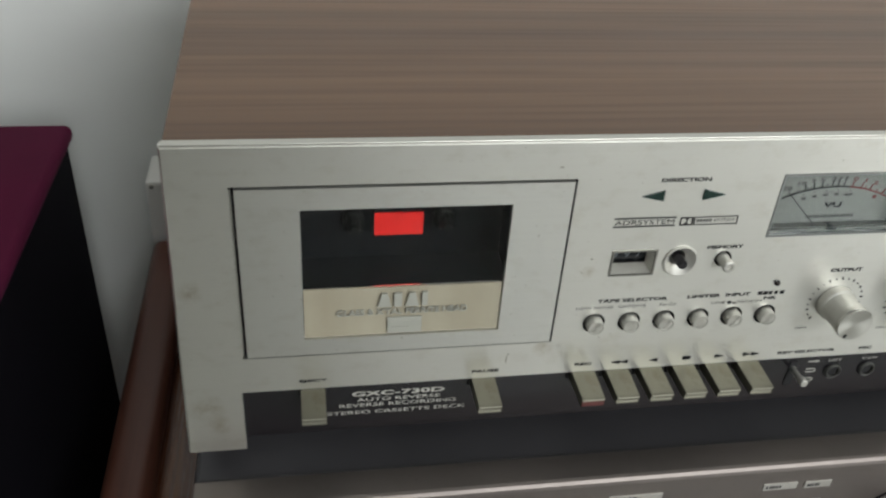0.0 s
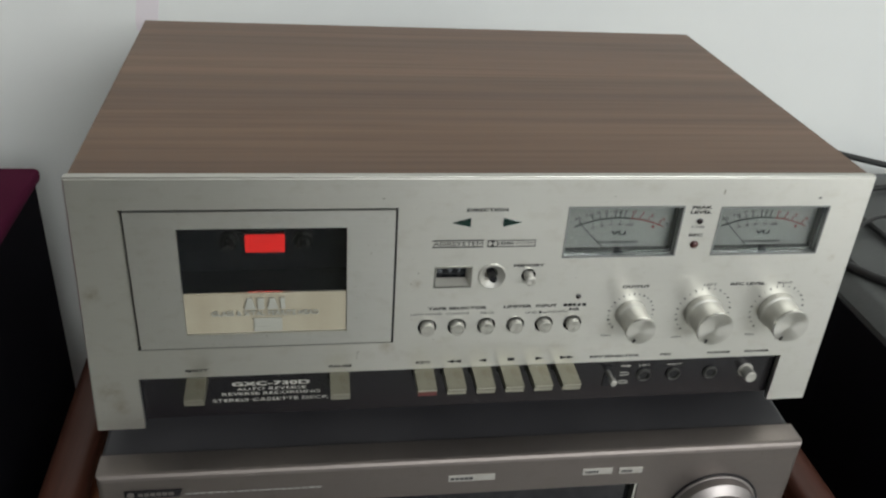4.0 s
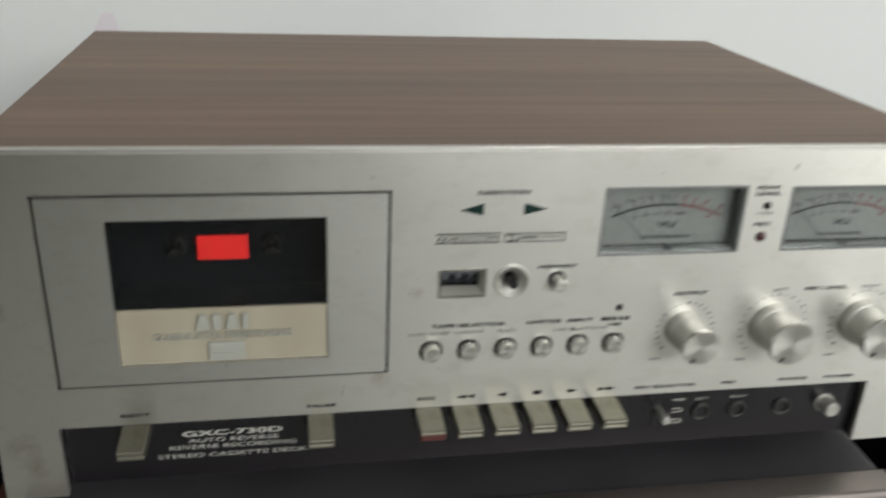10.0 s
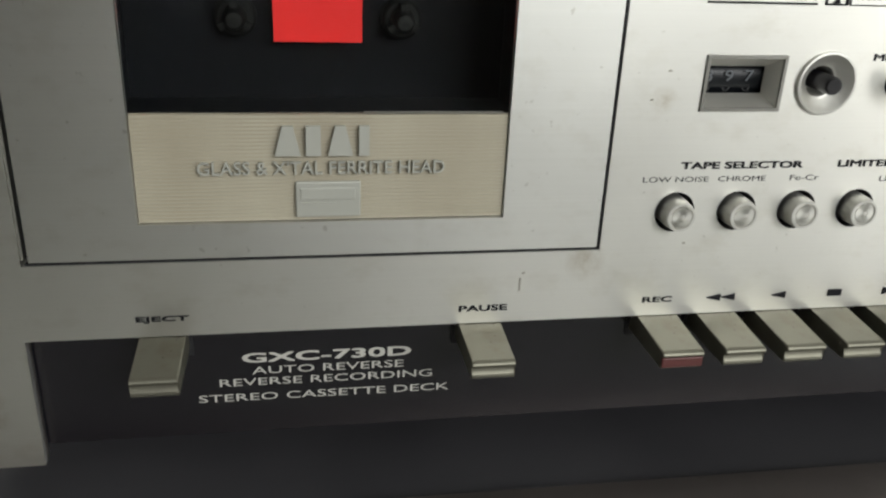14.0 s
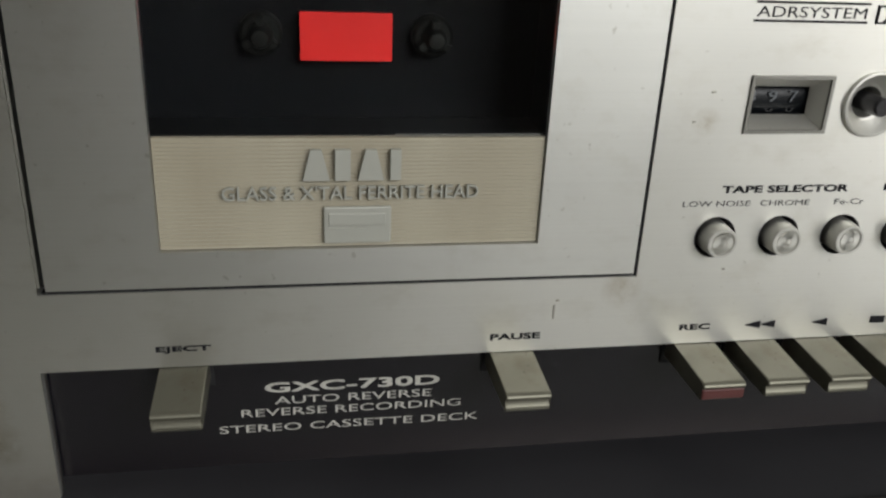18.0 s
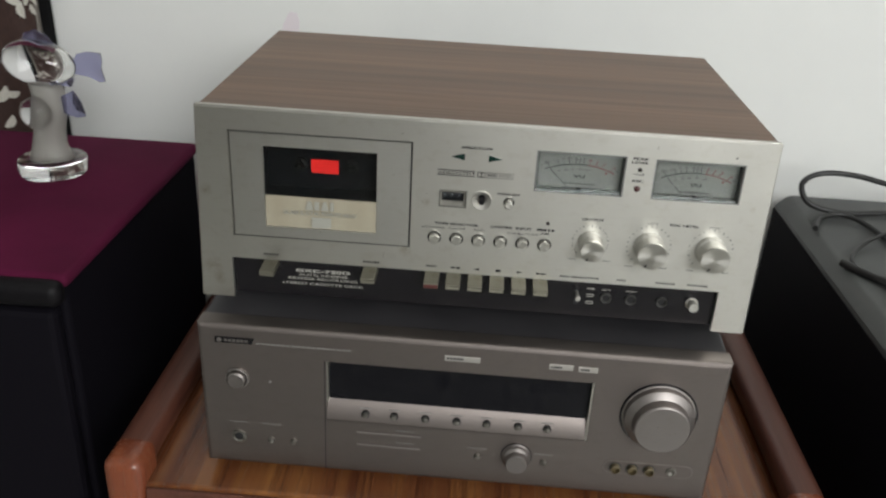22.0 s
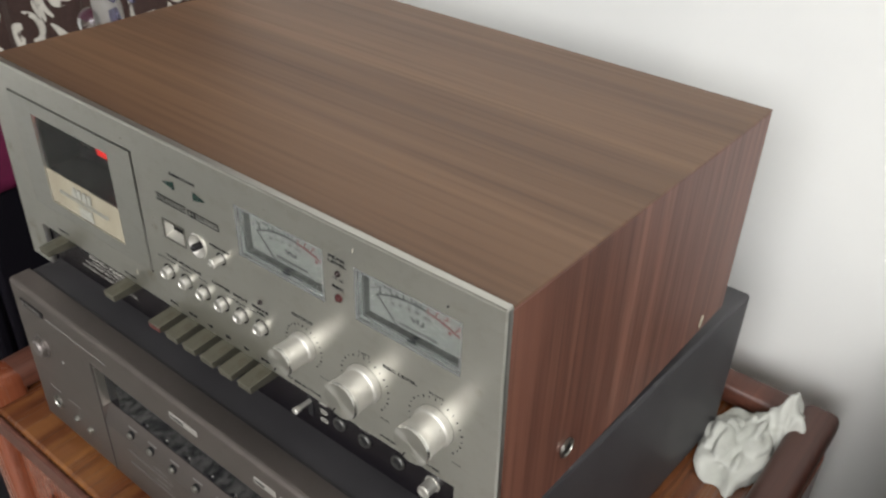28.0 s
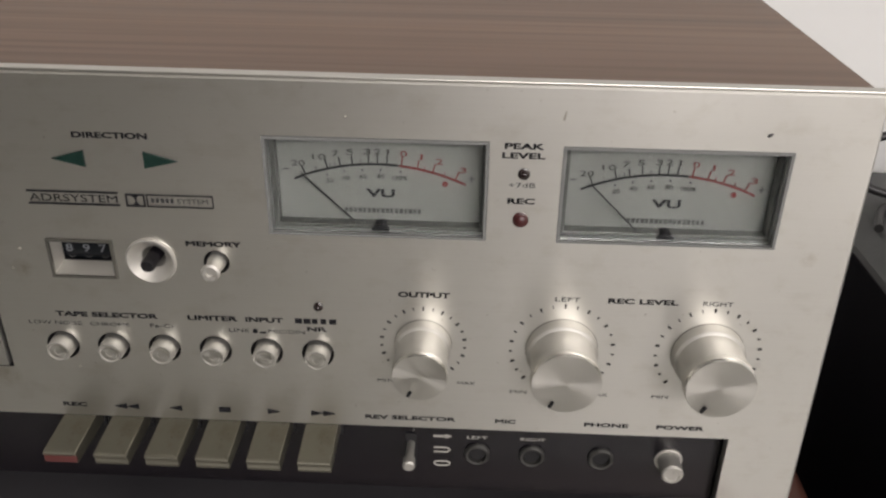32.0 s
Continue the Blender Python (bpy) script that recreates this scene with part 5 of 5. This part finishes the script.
for i, z in enumerate((777.2, 771.0, 764.6)):
    bm = bmesh.new()
    if i == 0:
        ribbon([(0.0918, z / 1000), (0.0965, z / 1000)], 0.0007, SY - 0.0003, SY + 0.0001, bm)
        prism([(0.0983, z / 1000), (0.0960, z / 1000 + 0.0009), (0.0960, z / 1000 - 0.0009)], SY - 0.0003, SY + 0.0001, bm)
    else:
        loop = [(0.0950 + 0.0028 * math.copysign(abs(math.cos(a)) ** 0.5, math.cos(a)), z / 1000 + 0.0010 * math.sin(a)) for a in (2 * math.pi * k / 20 for k in range(21))] if i == 2 else [(0.0920, z / 1000 + 0.0010), (0.0968, z / 1000 + 0.0010), (0.0978, z / 1000), (0.0968, z / 1000 - 0.0010), (0.0920, z / 1000 - 0.0010)]
        ribbon(loop, 0.0005, SY - 0.0003, SY + 0.0001, bm)
    part("direction_symbol", bm, M_PRINT, sub)

# ---- meters ----
for x0, x1, z0, z1 in METERS:
    mt = part("vu_meter", sheet_with_holes(rect(x0 + 0.0001, x1 - 0.0001, z0 + 0.0001, z1 - 0.0001), [rect(x0 + 0.0010, x1 - 0.0010, z0 + 0.0008, z1 - 0.0010)], -0.0003, 0.0098), M_BEZEL, deck, "level meter with grey bezel and pale face")
    part("inner_frame", sheet_with_holes(rect(x0 + 0.0011, x1 - 0.0011, z0 + 0.0009, z1 - 0.0011), [rect(x0 + 0.0026, x1 - 0.0020, z0 + 0.0022, z1 - 0.0020)], 0.0040, 0.0079), M_ACRYLIC, mt)
    face = part("meter_face", box(x0 + 0.0011, x1 - 0.0011, 0.0080, 0.0100, z0 + 0.0009, z1 - 0.0011), M_FACE_SHADED, mt, "pale grey-green scale card, shade of the recess put into its colour")
    cx, top, FY = (x0 + x1) / 2 - 0.0003, z1 - 0.0034, 0.0079
    R, zc = 0.0628, top - 0.0079 - 0.0628

    def arc(a0, a1, w, material, n=24, r=R, name="scale_arc"):
        pts = [(cx + r * math.sin(radians(a0 + (a1 - a0) * i / n)), zc + r * math.cos(radians(a0 + (a1 - a0) * i / n))) for i in range(n + 1)]
        part(name, ribbon(pts, w, FY - 0.0002, FY + 0.0001), material, face)

    arc(-24.0, 5.6, 0.00065, M_INK)
    arc(5.9, 25.2, 0.00065, M_INK_RED)
    for angs, ink, ln, w in (((-20.6, -14.0, -10.3, -6.9, -2.4, 0.0, 2.6), M_INK, 0.0030, 0.0004), ((6.6, 11.0, 15.4, 22.0), M_INK_RED, 0.0030, 0.0004), ((-21.6, -17.2, -13.0, -11.6, -4.6), M_INK_THIN, 0.0016, 0.00025), ((13.0, 18.6), M_INK_RED, 0.0014, 0.00025)):
        for a in angs:
            s_, c_ = math.sin(radians(a)), math.cos(radians(a))
            bm = ribbon([(cx + (R + 0.0002) * s_, zc + (R + 0.0002) * c_), (cx + (R + ln) * s_, zc + (R + ln) * c_)], w, FY - 0.0002, FY + 0.0001)
            part("scale_tick", bm, ink, face)
    for body, a, ink, up in (("20", -21.3, M_INK_PALE, 0.0036), ("10", -15.4, M_INK_PALE, 0.0036), ("7", -11.0, M_INK_PALE, 0.0036), ("5", -7.2, M_INK_PALE, 0.0036), ("3", -2.6, M_INK_PALE, 0.0034), ("2", 0.0, M_INK_PALE, 0.0034), ("1", 2.8, M_INK_PALE, 0.0034), ("0", 6.9, M_INK_RED, 0.0034), ("1", 11.6, M_INK_RED, 0.0034), ("2", 16.4, M_INK_RED, 0.0034), ("3", 23.0, M_INK_RED, 0.0034)):
        w = 0.0021 * len(body) if body != "1" else 0.0007
        xx, zz = cx + (R + up) * math.sin(radians(a)), zc + (R + up) * math.cos(radians(a))
        part("numeral", text_mesh(body, xx - w / 2, xx + w / 2, zz - 0.0002, 0.0018, ink, FY, 0.0, 0.0002, "numeral"), None, face)
    for body, a in (("20", -14.6), ("40", -9.6), ("60", -4.4), ("80", 0.9), ("100%", 6.6)):
        w = 0.0011 * len(body)
        xx, zz = cx + (R - 0.0042) * math.sin(radians(a)), zc + (R - 0.0042) * math.cos(radians(a))
        part("numeral", text_mesh(body, xx - w / 2, xx + w / 2, zz - 0.0004, 0.0013, M_INK_PALE, FY, 0.0, 0.0002, "numeral"), None, face)
        xx, zz = cx + (R - 0.0018) * math.sin(radians(a)), zc + (R - 0.0018) * math.cos(radians(a))
        part("scale_dot", prism(circle(xx, zz, 0.0003, 10), FY - 0.0002, FY + 0.0001), B, face)
    part("scale_dot", prism(circle(cx + 0.0205, top - 0.0138, 0.0009, 16), FY - 0.0002, FY + 0.0001), M_INK_RED, face)
    part("lettering", text_mesh("VU", cx - 0.0034, cx + 0.0050, top - 0.0188, 0.0028, B, FY, 0.03, 0.0002), None, face)
    bars(cx * 1000 - 10.5, cx * 1000 + 13.6, top * 1000 - 24.2, 1.5, T, face, y=FY, n=17, seed=9)
    part("scale_sign", box(cx - 0.0290, cx - 0.0270, FY - 0.0002, FY + 0.0001, top - 0.0104, top - 0.0101), T, face)
    part("scale_sign", ribbon([(cx + 0.0275, top - 0.0118), (cx + 0.0295, top - 0.0118)], 0.0003, FY - 0.0002, FY + 0.0001, ribbon([(cx + 0.0285, top - 0.0128), (cx + 0.0285, top - 0.0108)], 0.0003, FY - 0.0002, FY + 0.0001)), T, face)
    part("needle", ribbon([(cx - 0.0072, top - 0.0262), (cx - 0.0228, top - 0.0108)], 0.00045, FY - 0.0024, FY - 0.0021), M_INK, mt, "thin black needle at rest")
    part("pivot_cover", prism([(cx + 0.0010 + 0.0028 * math.cos(a), z0 + 0.0006 + 0.0020 * math.sin(a)) for a in (math.pi * i / 14 for i in range(15))], FY - 0.0050, FY - 0.0003), M_INK, mt)
    glass = part("meter_glass", box(x0 + 0.0011, x1 - 0.0011, 0.0010, 0.0018, z0 + 0.0009, z1 - 0.0011), M_CLEAR, mt, "clear meter window")
    glass.visible_shadow = False

# ---- cassette door ----
dx0, dx1, dz0, dz1 = DOOR
gap = 0.0010
WIN = P(-164.2, -77.5, 840.7, 880.8)
door = part("cassette_door", sheet_with_holes(rect(dx0 + 0.0020, dx1 - 0.0013, dz0 + 0.0012, dz1 - gap), [rect(WIN[0], WIN[1], 0.8147, WIN[3])], -0.0008, 0.0026), M_DOOR, deck, "brushed aluminium cassette door with a smoked window")
# black strips and a backing added to give the door gap its shade
for x0_, x1_, z0_, z1_ in ((dx0 + 0.0007, dx1, dz0, dz0 + 0.0004), (dx0 + 0.0007, dx1, dz1 - 0.0004, dz1), (dx1 - 0.0004, dx1, dz0 + 0.0004, dz1 - 0.0004)):
    part("gap_shade", box(x0_, x1_, 0.0004, 0.0041, z0_, z1_), M_HOLE, deck)
part("gap_shade", sheet_with_holes(rect(dx0, dx1, dz0, dz1), [rect(dx0 + 0.006, dx1 - 0.006, dz0 + 0.006, dz1 - 0.006)], 0.0042, 0.0050), M_HOLE, deck, "black backing added to put the shade of the door gap into colour")
part("door_frame", box(dx0 + 0.0001, dx0 + 0.0006, 0.0006, 0.0040, dz0 + 0.0015, dz1 - 0.0015), M_EDGE, deck, "bright edge of the door opening")
pane = part("window", box(WIN[0] + 0.0001, WIN[1] - 0.0001, 0.0010, 0.0021, WIN[2] + 0.0001, WIN[3] - 0.0001), M_SMOKE, door, "smoked clear window")
pane.visible_shadow = False
well = bmesh.new()
wx0, wx1, wz0, wz1 = WIN[0] - 0.004, WIN[1] + 0.004, WIN[2] - 0.003, WIN[3] + 0.003
box(wx0, wx1, 0.0290, 0.0300, wz0, wz1, bm=well)
box(wx0, wx1, 0.0030, 0.0289, wz1, wz1 + 0.001, bm=well)
box(wx0, wx1, 0.0030, 0.0289, wz0 - 0.001, wz0, bm=well)
box(wx0 - 0.001, wx0, 0.0030, 0.0289, wz0, wz1, bm=well)
box(wx1, wx1 + 0.001, 0.0030, 0.0289, wz0, wz1, bm=well)
part("tape_well", well, M_CASSETTE, deck, "black cassette compartment")
for x in (-141.2, -100.6):
    hub = part("spindle", lathe([(0.0050, 0.0289), (0.0050, 0.0250), (0.0042, 0.0243), (0.0030, 0.0243), (0.0026, 0.0200), (0.0018, 0.0180), (0, 0.0178)], 24), M_CHROME, deck, "dark metal tape spindle", place=(x / 1000, 0, 0.8585), smooth=True)
    for i in range(3):
        a = i * 2.094
        part("spindle_tooth", box(-0.0008, 0.0008, 0.0200, 0.0243, 0.0026, 0.0042), M_CHROME, hub, place=(x / 1000, 0, 0.8585)).rotation_euler = (0, a, 0)
tape = part("red_sticker", box(-0.1322, -0.1107, 0.0226, 0.0236, 0.8530, 0.8641), M_RED, deck, "bright red sticker behind the window")
part("sticker_bracket", box(-0.1318, -0.1111, 0.0237, 0.0289, 0.8534, 0.8637), M_CASSETTE, deck)
part("bright_lip", box(-0.1120, -0.0790, 0.0004, 0.0010, WIN[2] + 0.0001, WIN[2] + 0.0005), M_RING, door)
# ribbed label plate
plate = part("label_plate", box(WIN[0] + 0.0002, WIN[1] - 0.0002, 0.0004, 0.0022, 0.8149, 0.8405), M_PLATE, door, "beige ribbed label plate")
rib = finish(box(WIN[0] + 0.0004, WIN[1] - 0.0004, 0.00020, 0.0005, -0.00026, 0.00026), M_PLATE, "rib")
for i in range(28):
    part("rib", rib, None, plate, place=(0, 0, 0.8157 + 0.00090 * i))
for i, (a, b) in enumerate(((-132.5, -126.6), (-126.0, -121.4), (-120.4, -114.6), (-113.8, -110.2))):
    m1 = (a + b) / 2000
    pts = [(a / 1000, 0.8312), (b / 1000, 0.8312), (m1 + 0.0012, 0.8382), (m1 - 0.0012, 0.8382)] if i in (0, 2) else rect(a / 1000 + 0.0006, b / 1000 - 0.0006, 0.8312, 0.8382)
    part("raised_mark", prism(pts, -0.0014, -0.0003), M_EMBOSS, plate)
part("raised_letters", text_mesh("GLASS & X'TAL FERRITE HEAD", -0.1500, -0.0928, 0.8266, 0.0032, M_EMBOSS, -0.0001, 0.0, 0.0009, "raised_letters"), None, plate)
em = part("emblem", box(-0.1280, -0.1128, -0.0010, 0.0, 0.8160, 0.8248, 0.0003), M_EMBOSS, plate, "small square emblem")
part("emblem_slot", box(-0.1270, -0.1140, -0.0013, -0.0009, 0.8204, 0.8234, 0.0002), M_EMBOSS, em)
part("emblem_slot", prism([(-0.1270, 0.8198), (-0.1205, 0.8178), (-0.1190, 0.8196)], -0.0013, -0.0009), M_EMBOSS, em)
